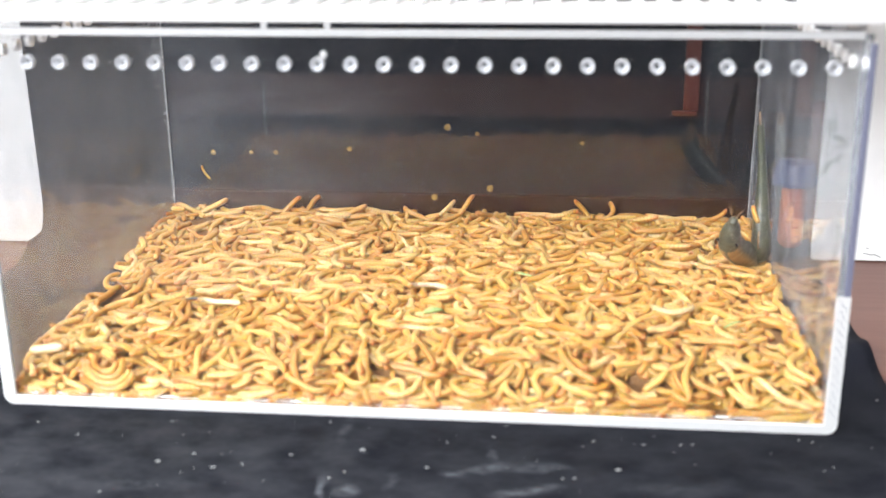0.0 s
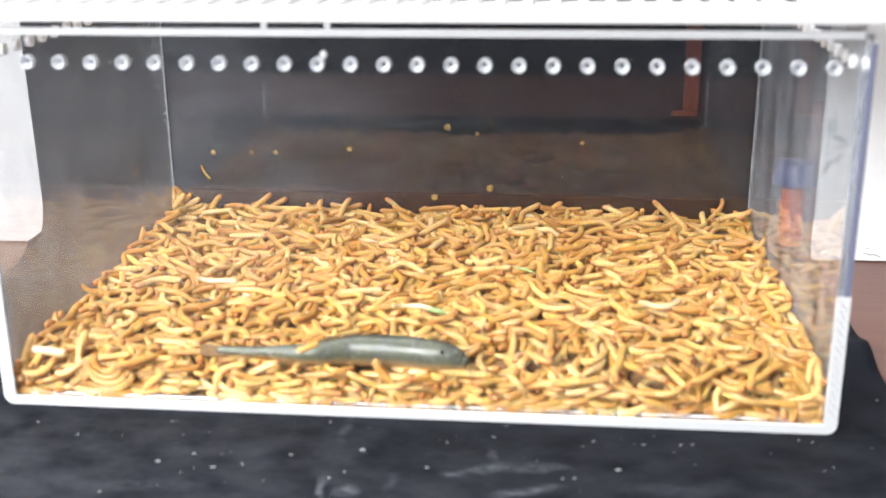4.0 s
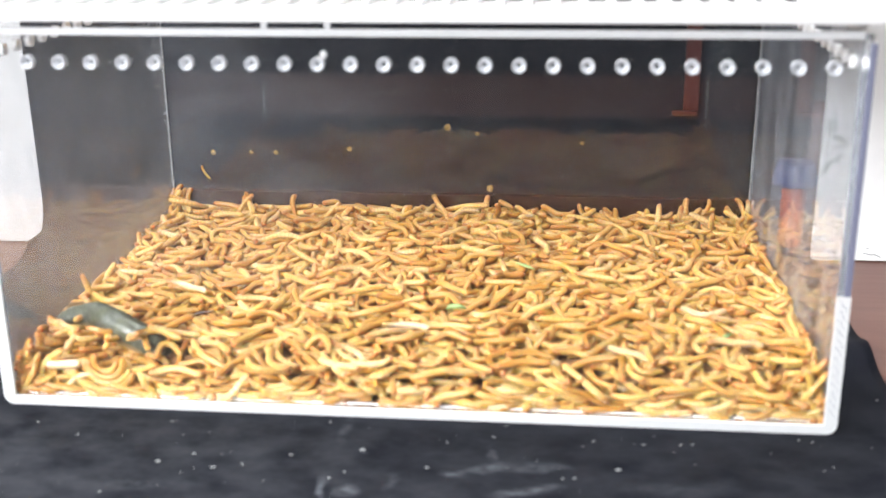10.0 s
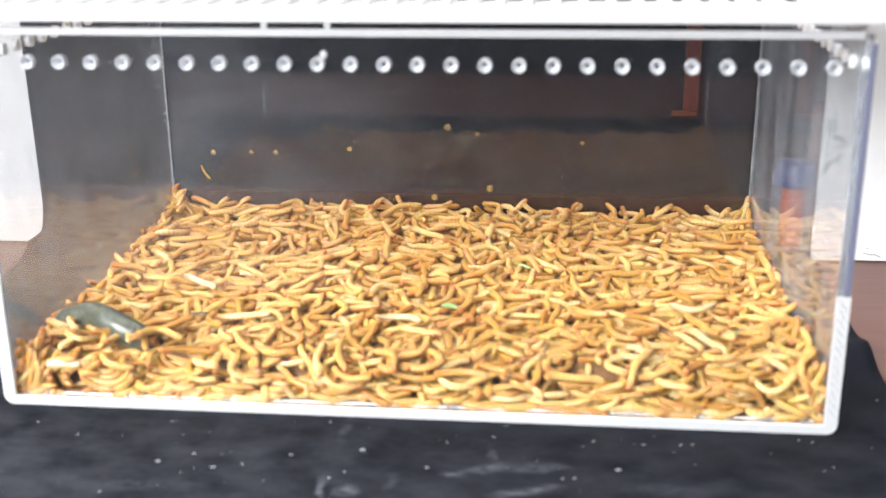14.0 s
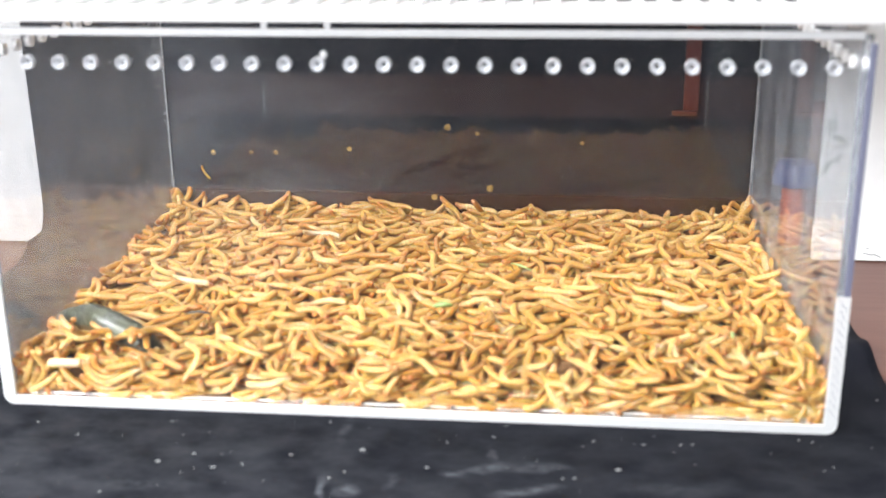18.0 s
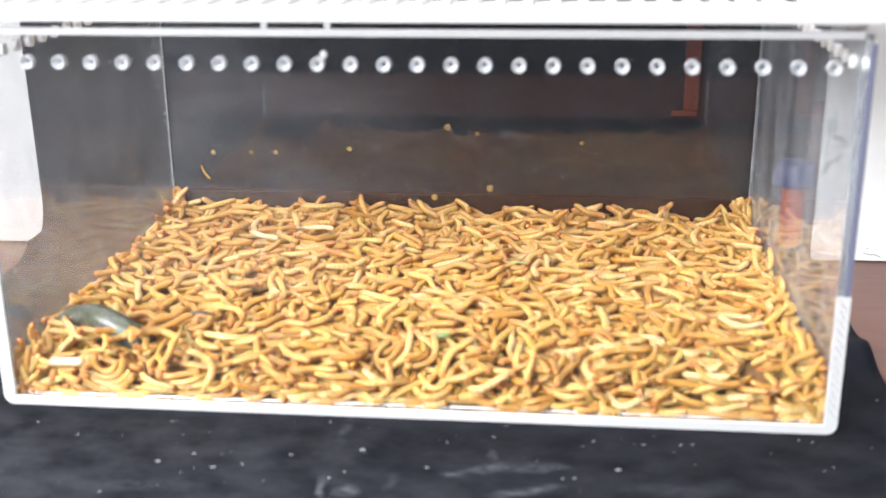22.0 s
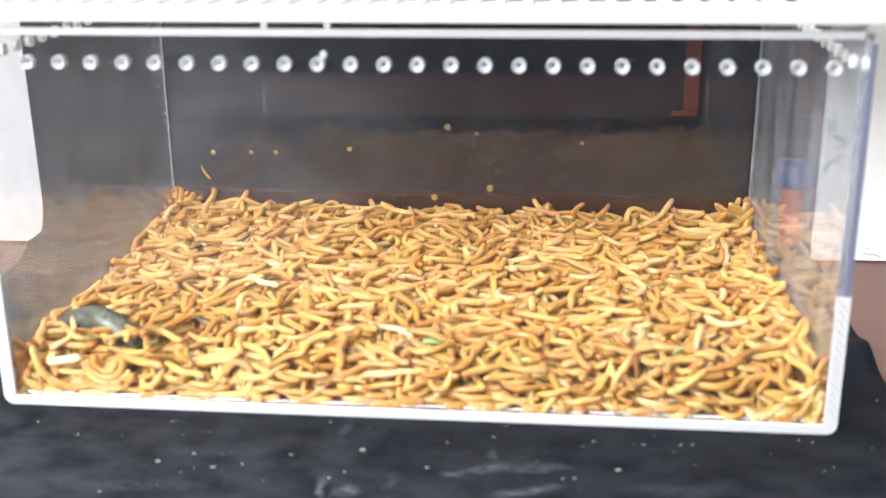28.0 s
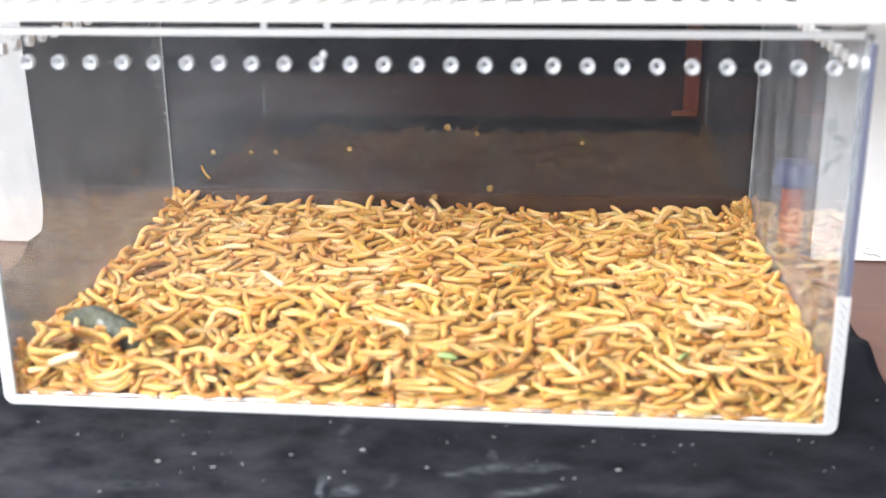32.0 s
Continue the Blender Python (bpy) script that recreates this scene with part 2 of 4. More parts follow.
FLOOR = plain("grey_floor_tile", (0.12, 0.115, 0.11), 0.5, 9, 0.1)

# ---------------------------------------------------------------- room


def room():
    lo, hi, zlo, zhi, t = (-2.0, -2.2), (2.0, 1.6), -0.75, 2.0, 0.1
    tagged(part("floor", box((lo[0], lo[1], zlo - t), (hi[0], hi[1], zlo)), FLOOR), "plain grey floor of the room", "floor", kind="structure")
    tagged(part("ceiling", box((lo[0], lo[1], zhi), (hi[0], hi[1], zhi + t)), WALL), "plain dim grey ceiling of the room", "ceiling", kind="structure")
    for name, a, b in (("wall_north", (lo[0], hi[1]), (hi[0], hi[1] + t)), ("wall_south", (lo[0], lo[1] - t), (hi[0], lo[1])),
                       ("wall_east", (hi[0], lo[1] - t), (hi[0] + t, hi[1] + t)), ("wall_west", (lo[0] - t, lo[1] - t), (lo[0], hi[1] + t))):
        tagged(part(name, box((*a, zlo - t), (*b, zhi + t)), WALL), "plain dim grey painted room wall", "wall", kind="structure")


def desk():
    d = tagged(new("desk"), "reddish brown wooden desk with a worn satin top", "desk")
    part("desktop", box((-0.85, -0.31, DESK_Z - 0.03), (0.85, 0.60, DESK_Z), 0.003), DESK, d)
    for x in (-0.78, 0.78):
        for y in (-0.24, 0.54):
            part("leg", box((x - 0.025, y - 0.025, -0.75), (x + 0.025, y + 0.025, DESK_Z - 0.03), 0.003), DESK, d)


def backdrop_sheet():
    """A black sheet under the tank that sweeps up behind it; its left side bows forward."""
    left, right, front, top, thick = -0.223, 0.187, -0.125, 0.36, 0.0006
    nx, ns = 70, 110
    bm = bmesh.new()
    grid = []
    for i in range(nx + 1):
        x = left + (right - left) * i / nx
        bow = 1 / (1 + math.exp((x + 0.192) * 190))
        wall = 0.234 - 0.056 * bow
        bend = 0.034 - 0.006 * bow
        flat = wall - bend - front
        arc = bend * math.pi / 2
        total = flat + arc + top - bend
        col = []
        for j in range(ns + 1):
            s = total * j / ns
            if s < flat:
                y, z = front + s, 0.0
                z += max(0.0, x - 0.170) * 0.30 * math.exp(-((y - 0.072) / 0.012) ** 2)
            elif s < flat + arc:
                a = (s - flat) / bend
                y, z = wall - bend + bend * math.sin(a), bend * (1 - math.cos(a))
            else:
                y, z = wall, bend + s - flat - arc
            off = noise.noise((x * 9, s * 7, 1.7)) * 0.0016 if s > flat else abs(noise.noise((x * 14, s * 14, 4))) * 0.0003 * (1 if y < -0.01 else 0)
            px = x + (0.006 * bow if z > 0.01 else 0) - (0.0045 * (i / nx) ** 12 * min(1.0, max(0.0, (0.17 - y) / 0.03)) if s < flat else 0)
            col.append(bm.verts.new((px, y + (off if s > flat else 0), z + (0 if s > flat else off) + DESK_Z + 0.0006)))
        grid.append(col)
    for a, b in zip(grid, grid[1:]):
        for j in range(ns):
            bm.faces.new((a[j], b[j], b[j + 1], a[j + 1]))
    ob = part("backdrop_sheet", bm, SHEET, smooth=True)
    mod = ob.modifiers.new("thickness", "SOLIDIFY")
    mod.thickness, mod.offset = thick, 0
    tagged(ob, "dusty black backdrop sheet swept up behind the tank", "backdrop sheet")


room()
desk()
backdrop_sheet()


def white_boards():
    for lo, hi in ((-0.75, -0.2165), (0.1845, 0.75)):
        ob = tagged(new("white_board"), "white card board standing upright on the desk", "board", group="boards behind the tank")
        part("panel", box((lo, 0.191, DESK_Z + 0.0005), (hi, 0.196, 0.42), 0.0008), BOARD, ob)
        if lo > 0:
            marks = [(0.1828, 0.0640, 0.0082, 43)]
            marks += [(0.1868 + 0.0011 * k, 0.0640 + 0.0004 * (k % 2), 0.0070 - 0.0006 * k, 84 + 3 * k) for k in range(4)]
            marks += [(0.1905 + 0.0009 * k, 0.0592 - 0.0009 * k, 0.0062, 8 + 5 * (k % 3)) for k in range(4)] + [(0.1942, 0.0545, 0.0058, -14), (0.1930, 0.0532, 0.0042, -8)]
            marks += [(0.1862 + 0.0008 * k, 0.0420 + 0.0003 * k, 0.0062, -66 - 4 * k) for k in range(3)] + [(0.1895, 0.0452, 0.0075, -32), (0.1912, 0.0478, 0.0070, -36), (0.1932, 0.0475, 0.0050, -60)]
            marks += [(0.2095, 0.0010, 0.0014, 20), (0.2095, -0.0020, 0.0036, 12), (0.2120, -0.0024, 0.0030, -10), (0.2150, -0.0030, 0.0034, 25)]
            for x, z, length, turn in marks:
                m = pose(x, 0.1909, z, 0, turn, 0)
                bm = add_box(bmesh.new(), (-length / 2, -0.0001, -0.00026), (length / 2, 0.0001, 0.00026))
                bm.transform(m)
                part("pencil_mark", bm, PENCIL, ob, "faint grey pencil stroke")


white_boards()

# ---------------------------------------------------------------- tank
W, D, PANE, TOP = 0.150, 0.197, 0.003, 0.1363


def tank():
    t = tagged(new("acrylic_tank"), "clear acrylic feeding tank with white base and vent holes", "tank")
    e, foot_z = 0.0004, -0.0023
    panes = (("front_pane", (-W - PANE, 0.0, foot_z), (W + PANE, PANE, TOP)), ("back_pane", (-W, D, foot_z), (W, D + PANE, TOP)),
             ("side_pane", (-W - PANE, PANE + e, foot_z), (-W - e, D + PANE, TOP)), ("side_pane", (W + e, PANE + e, foot_z), (W + PANE, D + PANE, TOP)))
    for name, lo, hi in panes:
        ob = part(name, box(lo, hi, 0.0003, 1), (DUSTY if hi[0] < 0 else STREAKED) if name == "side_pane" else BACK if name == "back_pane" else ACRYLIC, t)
        ob.visible_shadow = False
    part("base_panel", box((-W - 0.0036, 0.0, -0.0053), (W + 0.0036, D + PANE + 0.001, -0.0024), 0.0012, 3), WHITE, t, "white base panel")
    outer, corner, rise, foot, sill = W + 0.0043, 0.0038, 0.0470, -0.0053, -0.0019
    arc = [math.pi / 2 * k / 6 for k in range(7)]
    outline = [((-outer, rise), (-W + 0.0004, rise))]
    outline += [((-outer + corner - corner * math.cos(a), foot + corner - corner * math.sin(a)), (-W + 0.0004, sill)) for a in arc]
    outline += [((outer - corner + corner * math.sin(a), foot + corner - corner * math.cos(a)), (W - 0.0004, sill)) for a in arc]
    outline += [((outer, rise), (W - 0.0004, rise))]
    bm = bmesh.new()
    for p, q in zip(outline, outline[1:]):
        ends = [p[0], q[0], q[1]] + ([p[1]] if p[1] != q[1] else [])
        near, far = ([bm.verts.new((x, y, z)) for x, z in ends] for y in (-0.0014, -0.0002))
        bm.faces.new(near)
        bm.faces.new(far[::-1])
        for i in ((0, 1), (2, 3)) if len(ends) == 4 else ((0, 1),):
            bm.faces.new((near[i[0]], near[i[1]], far[i[1]], far[i[0]]))
    bmesh.ops.remove_doubles(bm, verts=bm.verts[:], dist=0.00001)
    part("front_frame", bm, WHITE, t, "white edging round the foot of the front pane")
    bm = bmesh.new()
    for k in range(13):
        one = box((-0.0022, -0.00006, -0.00006), (0.0022, 0.00006, 0.00006))
        one.transform(pose(W + 0.0020, -0.00145, 0.0030 + 0.0034 * k, 0, 52 + 4 * (k % 3), 0))
        stroke = bpy.data.meshes.new("stroke")
        one.to_mesh(stroke)
        one.free()
        bm.from_mesh(stroke)
        bpy.data.meshes.remove(stroke)
    part("saw_marks", bm, EDGE, t, "faint bluish saw marks on the white edging")
    for s in (-1, 1):
        part("corner_seam", box((s * W - 0.00032, D - 0.0010, 0.002), (s * W + 0.00032, D - 0.0002, TOP - 0.001)), SEAM, t, "whitish glued corner seam")
        xe = s * (W + 0.0030)
        part("corner_edge", box((xe - 0.0010, -0.0012, 0.0472), (xe + 0.0010, -0.0002, TOP - 0.003)), EDGE, t, "bluish polished pane edge")
    bm = add_box(box((-W, -0.0008, TOP - 0.0018), (W, -0.0002, TOP + 0.0004), 0.0002, 1), (-W, -0.0002, TOP + 0.0001), (W, PANE, TOP + 0.0004))
    part("top_edge", bm, FROSTED, t, "pale sawn top edge of the front pane")
    hole = None
    for k in range(-1, 24):
        m = pose(-0.1182 + 0.0113 * k, PANE / 2, 0.1251, 90)
        if hole is None:
            hole = part("vent_hole", add_ring(bmesh.new(), Matrix(), 0.0024, 0.00058, PANE + 0.0008), HOLE, t, "milky drilled vent hole", smooth=False)
            ob = hole
        else:
            ob = link("vent_hole", hole.data, None, t, "milky drilled vent hole")
        ob.matrix_basis = m
    # side holes get plain white: their brightness is put into the colour
    side_hole = hole.data.copy()
    side_hole.materials[0] = WHITE
    for s in (-1, 1):
        for k in range(15):
            ob = link("vent_hole", side_hole, None, t, "milky drilled vent hole")
            ob.matrix_basis = pose(s * (W + PANE / 2), 0.016 + 0.0113 * k, 0.1251, 0, 90)


def lid():
    l = tagged(new("tank_lid"), "white plastic tank lid with a row of long vent slots", "lid")
    z0, z1 = 0.1392, 0.1446
    x0, x1, y0, y1 = -W - 0.02, W + 0.012, -0.0022, D + 0.006
    slots = [-0.139 + 0.0093 * k for k in range(30)]
    part("front_rim", box((x0, y0, z0), (x1, y0 + 0.0044, z1), 0.001), WHITE, l)
    part("back_rim", box((x0, y1 - 0.0085, z0), (x1, y1, z1), 0.001), WHITE, l)
    yf = y0 + 0.034
    edges = [x0] + [v for s in slots for v in (s - 0.0031, s + 0.0031)] + [x1]
    for a, b in zip(edges[::2], edges[1::2]):
        part("rib", box((a, y0 + 0.0046, z1 - 0.0029), (b, yf, z1 - 0.0001), 0.0003, 1), WHITE, l)
    part("liner", box((x0 + 0.004, y0 + 0.0047, z0 + 0.0002), (x1 - 0.004, yf, z1 - 0.0019)), LINER, l, "thin translucent white liner")
    for s in slots:
        part("bar", box((s - 0.0055, yf + 0.0002, z0 + 0.0009), (s - 0.0038, y1 - 0.0087, z1 - 0.0002), 0.0004, 1), WHITE, l)
    for a, b in ((x0, -W + 0.004), (W - 0.004, x1)):
        part("side_rim", box((a, yf + 0.0002, z0), (b, y1 - 0.0087, z1), 0.001), WHITE, l)
    for s in (-1, 1):
        xa, xb = sorted((s * (W - 0.002), s * (W + 0.0035)))
        part("foot_rail", box((xa, 0.010, TOP + 0.0001), (xb, D, z0 + 0.0012), 0.0003, 1), WHITE, l)


SEAM = plain("greyish_seam_glue", (0.22, 0.225, 0.235), 0.5, 900, 0.5, 0.2)
EDGE = plain("bluish_pane_edge", (0.22, 0.23, 0.33), 0.15, 200, 0.1, 0)
tank()
lid()

# ---------------------------------------------------------------- mealworms
def worm_data(length, radius, bend, wave, lift, rings=SHAPE_RINGS, sides=SHAPE_SIDES):
    """Points, faces and body coordinates of a worm along x, curved by bend, waved by wave and with the head raised by lift."""
    pts, faces, us = [], [], []
    x = y = z = 0.0
    spine_pts = []
    for i in range(rings + 1):
        u = i / rings
        a = bend * (u - 0.5) + wave * math.sin(u * 2 * math.pi)
        e = lift * max(0.0, 0.45 - u) / 0.45
        spine_pts.append((x, y, z, a))
        x += math.cos(a) * math.cos(e) * length / rings
        y += math.sin(a) * length / rings
        z -= math.sin(e) * length / rings
    cx, cy = sum(p[0] for p in spine_pts) / (rings + 1), sum(p[1] for p in spine_pts) / (rings + 1)
    cz = spine_pts[-1][2]
    for i, (px, py, pz, a) in enumerate(spine_pts):
        u = i / rings
        head, rear = min(1.0, u / 0.085), min(1.0, (1 - u) / 0.13)
        r = radius * (0.46 + 0.54 * math.sqrt(1 - (1 - head) ** 2)) * (0.30 + 0.70 * math.sqrt(1 - (1 - rear) ** 2)) * (1.03 - 0.08 * abs(u - 0.45))
        r *= 1.02 if i % 2 else 0.965
        for k in range(sides):
            b = 2 * math.pi * k / sides
            off = math.cos(b) * r
            pts.append((px - cx - math.sin(a) * off, py - cy + math.cos(a) * off, pz - cz + math.sin(b) * r * 0.94))
            us.append(u)
    for i in range(rings):
        for k in range(sides):
            k2 = (k + 1) % sides
            faces.append((i * sides + k, i * sides + k2, (i + 1) * sides + k2, (i + 1) * sides + k))
    faces.append(tuple(range(sides))[::-1])
    faces.append(tuple(range(rings * sides, (rings + 1) * sides)))
    return np.array(pts), faces, us


def beads(shape, radius, m=None):
    """The body of a worm as a row of beads: their places and radii."""
    rows = shape[0].reshape(-1, SHAPE_SIDES, 3).mean(axis=1)
    at = np.linspace(0.055, 0.945, BEADS) * (len(rows) - 1)
    p = rows[np.round(at).astype(int)]
    if m is not None:
        a = np.array(m)
        p = p @ a[:3, :3].T + a[:3, 3]
    return p, np.full(BEADS, radius)


def worm_mesh(name, pieces):
    """One mesh from (points, faces, us) pieces."""
    verts, faces, us = [], [], []
    for p, f, u in pieces:
        base = len(verts)
        verts.extend(map(tuple, p))
        faces.extend(tuple(i + base for i in q) for q in f)
        us.extend(u)
    mesh = bpy.data.meshes.new(name)
    mesh.from_pydata(verts, [], faces)
    layer = mesh.uv_layers.new(name="UVMap")
    loop_v = np.empty(len(mesh.loops), dtype=np.int32)
    mesh.loops.foreach_get("vertex_index", loop_v)
    uv = np.zeros((len(loop_v), 2), dtype=np.float32)
    uv[:, 0] = np.array(us, dtype=np.float32)[loop_v]
    layer.data.foreach_set("uv", uv.ravel())
    mesh.polygons.foreach_set("use_smooth", [True] * len(mesh.polygons))
    mesh.update()
    return mesh


dice = random.Random(11)
SHAPES, RADII = [], []
for k in range(26):
    RADII.append(dice.uniform(0.00122, 0.00152))
    SHAPES.append(worm_data(dice.uniform(0.0190, 0.0255), RADII[-1], dice.choice((0.2, 0.5, 0.9, 1.3, 1.8, 2.4)) * dice.choice((-1, 1)),
                            dice.choice((0.0, 0.25, 0.5, 0.75, -0.5)), dice.choice((0.0, 0.0, 0.2, 0.5))))
CURL_BENDS = ((0.0260, 2.25), (0.0255, 2.85), (0.0235, 3.55), (0.0170, 3.9))
CURLS = [worm_data(length, 0.0015, bend, 0.0, 0.0) for length, bend in CURL_BENDS]
MESHES = []
for k, shape in enumerate(SHAPES):
    mesh = worm_mesh("mealworm", [shape])
    mesh.materials.append(WORM)
    MESHES.append(mesh)
CURL_MESHES = []
for shape in CURLS:
    mesh = worm_mesh("mealworm", [shape])
    mesh.materials.append(WORM)
    CURL_MESHES.append(mesh)
PALE_MESHES = []
for shape in SHAPES[:5]:
    mesh = worm_mesh("pale_mealworm", [shape])
    mesh.materials.append(PALE_WORM)
    PALE_MESHES.append(mesh)


def placed(shape, m):
    p, f, u = shape
    a = np.array(m)
    return p @ a[:3, :3].T + a[:3, 3], f, u


FRONT = PANE + 0.0003


def inside(x, y, r=0.0105):
    return max(-W + r, min(W - r, x)), max(FRONT + r, min(D - r, y))


MOVES = []          # (object, rows), keyed in motions()
STEP = 0.4
TIMES = [round(STEP * k, 1) for k in range(81)]
SOLID = [[] for _ in TIMES]     # beads that push the worms aside, step by step


def worm_top(x, y):
    """The level of the worms: higher towards the back, and towards the front's far corner."""
    return 0.0152 + 0.0024 * y / D + 0.0022 * x / W * (1 - y / D)


def bedding_top(x, y):
    """The bedding under the worms; it falls away towards the front pane."""
    slope = np.clip((y - FRONT - 0.0065) / 0.011, 0.0, 1.0)
    return -0.0023 + (worm_top(x, y) - BED_DEPTH + 0.0023) * slope * slope * (3 - 2 * slope)


BED_DEPTH = 0.0069


def frass():
    nx, ny = 60, 50
    bm = bmesh.new()
    lo = (-W + 0.0001, FRONT + 0.0022)
    hi = (W - 0.0001, D - 0.0002)
    rows = []
    for j in range(ny + 1):
        y = lo[1] + (hi[1] - lo[1]) * j / ny
        rows.append([])
        for i in range(nx + 1):
            x = lo[0] + (hi[0] - lo[0]) * i / nx
            edge = min(i, nx - i, j, ny - j)
            z = -0.0021 if edge < 1 else float(bedding_top(x, y)) + 0.0006 * noise.noise((x * 150, y * 150, 3))
            rows[-1].append(bm.verts.new((x, y, z)))
    for a, b in zip(rows, rows[1:]):
        for i in range(nx):
            bm.faces.new((a[i], a[i + 1], b[i + 1], b[i]))
    rim = [bm.verts.new((x, y, -0.0022)) for x, y in ((lo[0], lo[1]), (hi[0], lo[1]), (hi[0], hi[1]), (lo[0], hi[1]))]
    bm.faces.new(rim[::-1])
    tagged(part("frass_bedding", bm, FRASS, smooth=True), "crumbly brown frass under the mealworms", "bedding", kind="stuff")


def near_pairs(p, reach):
    """Pairs of beads of different worms that lie within reach of one another."""
    cell = np.floor((p - p.min(axis=0)) / reach).astype(np.int64) + 1
    nx, ny, nz = cell.max(axis=0) + 2
    key = (cell[:, 0] * ny + cell[:, 1]) * nz + cell[:, 2]
    order = np.argsort(key, kind="stable")
    ranked = key[order]
    first, second = [], []
    for dx in (0, 1):
        for dy in (-1, 0, 1):
            for dz in (-1, 0, 1):
                off = (dx * ny + dy) * nz + dz
                if off < 0:
                    continue
                lo, hi = np.searchsorted(ranked, ranked + off, "left"), np.searchsorted(ranked, ranked + off, "right")
                if off == 0:
                    lo = np.arange(len(ranked)) + 1
                count = np.maximum(hi - lo, 0)
                i = np.repeat(np.arange(len(ranked)), count)
                j = np.arange(count.sum()) - np.repeat(np.cumsum(count) - count, count) + np.repeat(lo, count)
                first.append(order[i])
                second.append(order[j])
    i, j = np.concatenate(first), np.concatenate(second)
    keep = (i // BEADS != j // BEADS) & (((p[i] - p[j]) ** 2).sum(axis=1) < reach * reach)
    return i[keep], j[keep]


def turned(turn, w):
    """The rotations turn, each turned further by its small vector w."""
    a = np.sqrt((w * w).sum(axis=1)) + 1e-12
    n = w / a[:, None]
    k = np.zeros((len(w), 3, 3))
    k[:, 0, 1], k[:, 0, 2], k[:, 1, 0], k[:, 1, 2], k[:, 2, 0], k[:, 2, 1] = -n[:, 2], n[:, 1], n[:, 2], -n[:, 0], -n[:, 1], n[:, 0]
    a = np.minimum(a, 0.35)[:, None, None]
    r = (np.eye(3) + np.sin(a) * k + (1 - np.cos(a)) * (k @ k)) @ turn
    x = r[:, :, 0] / np.linalg.norm(r[:, :, 0], axis=1)[:, None]
    y = r[:, :, 1] - (r[:, :, 1] * x).sum(axis=1)[:, None] * x
    y /= np.linalg.norm(y, axis=1)[:, None]
    return np.stack([x, y, np.cross(x, y)], axis=2)


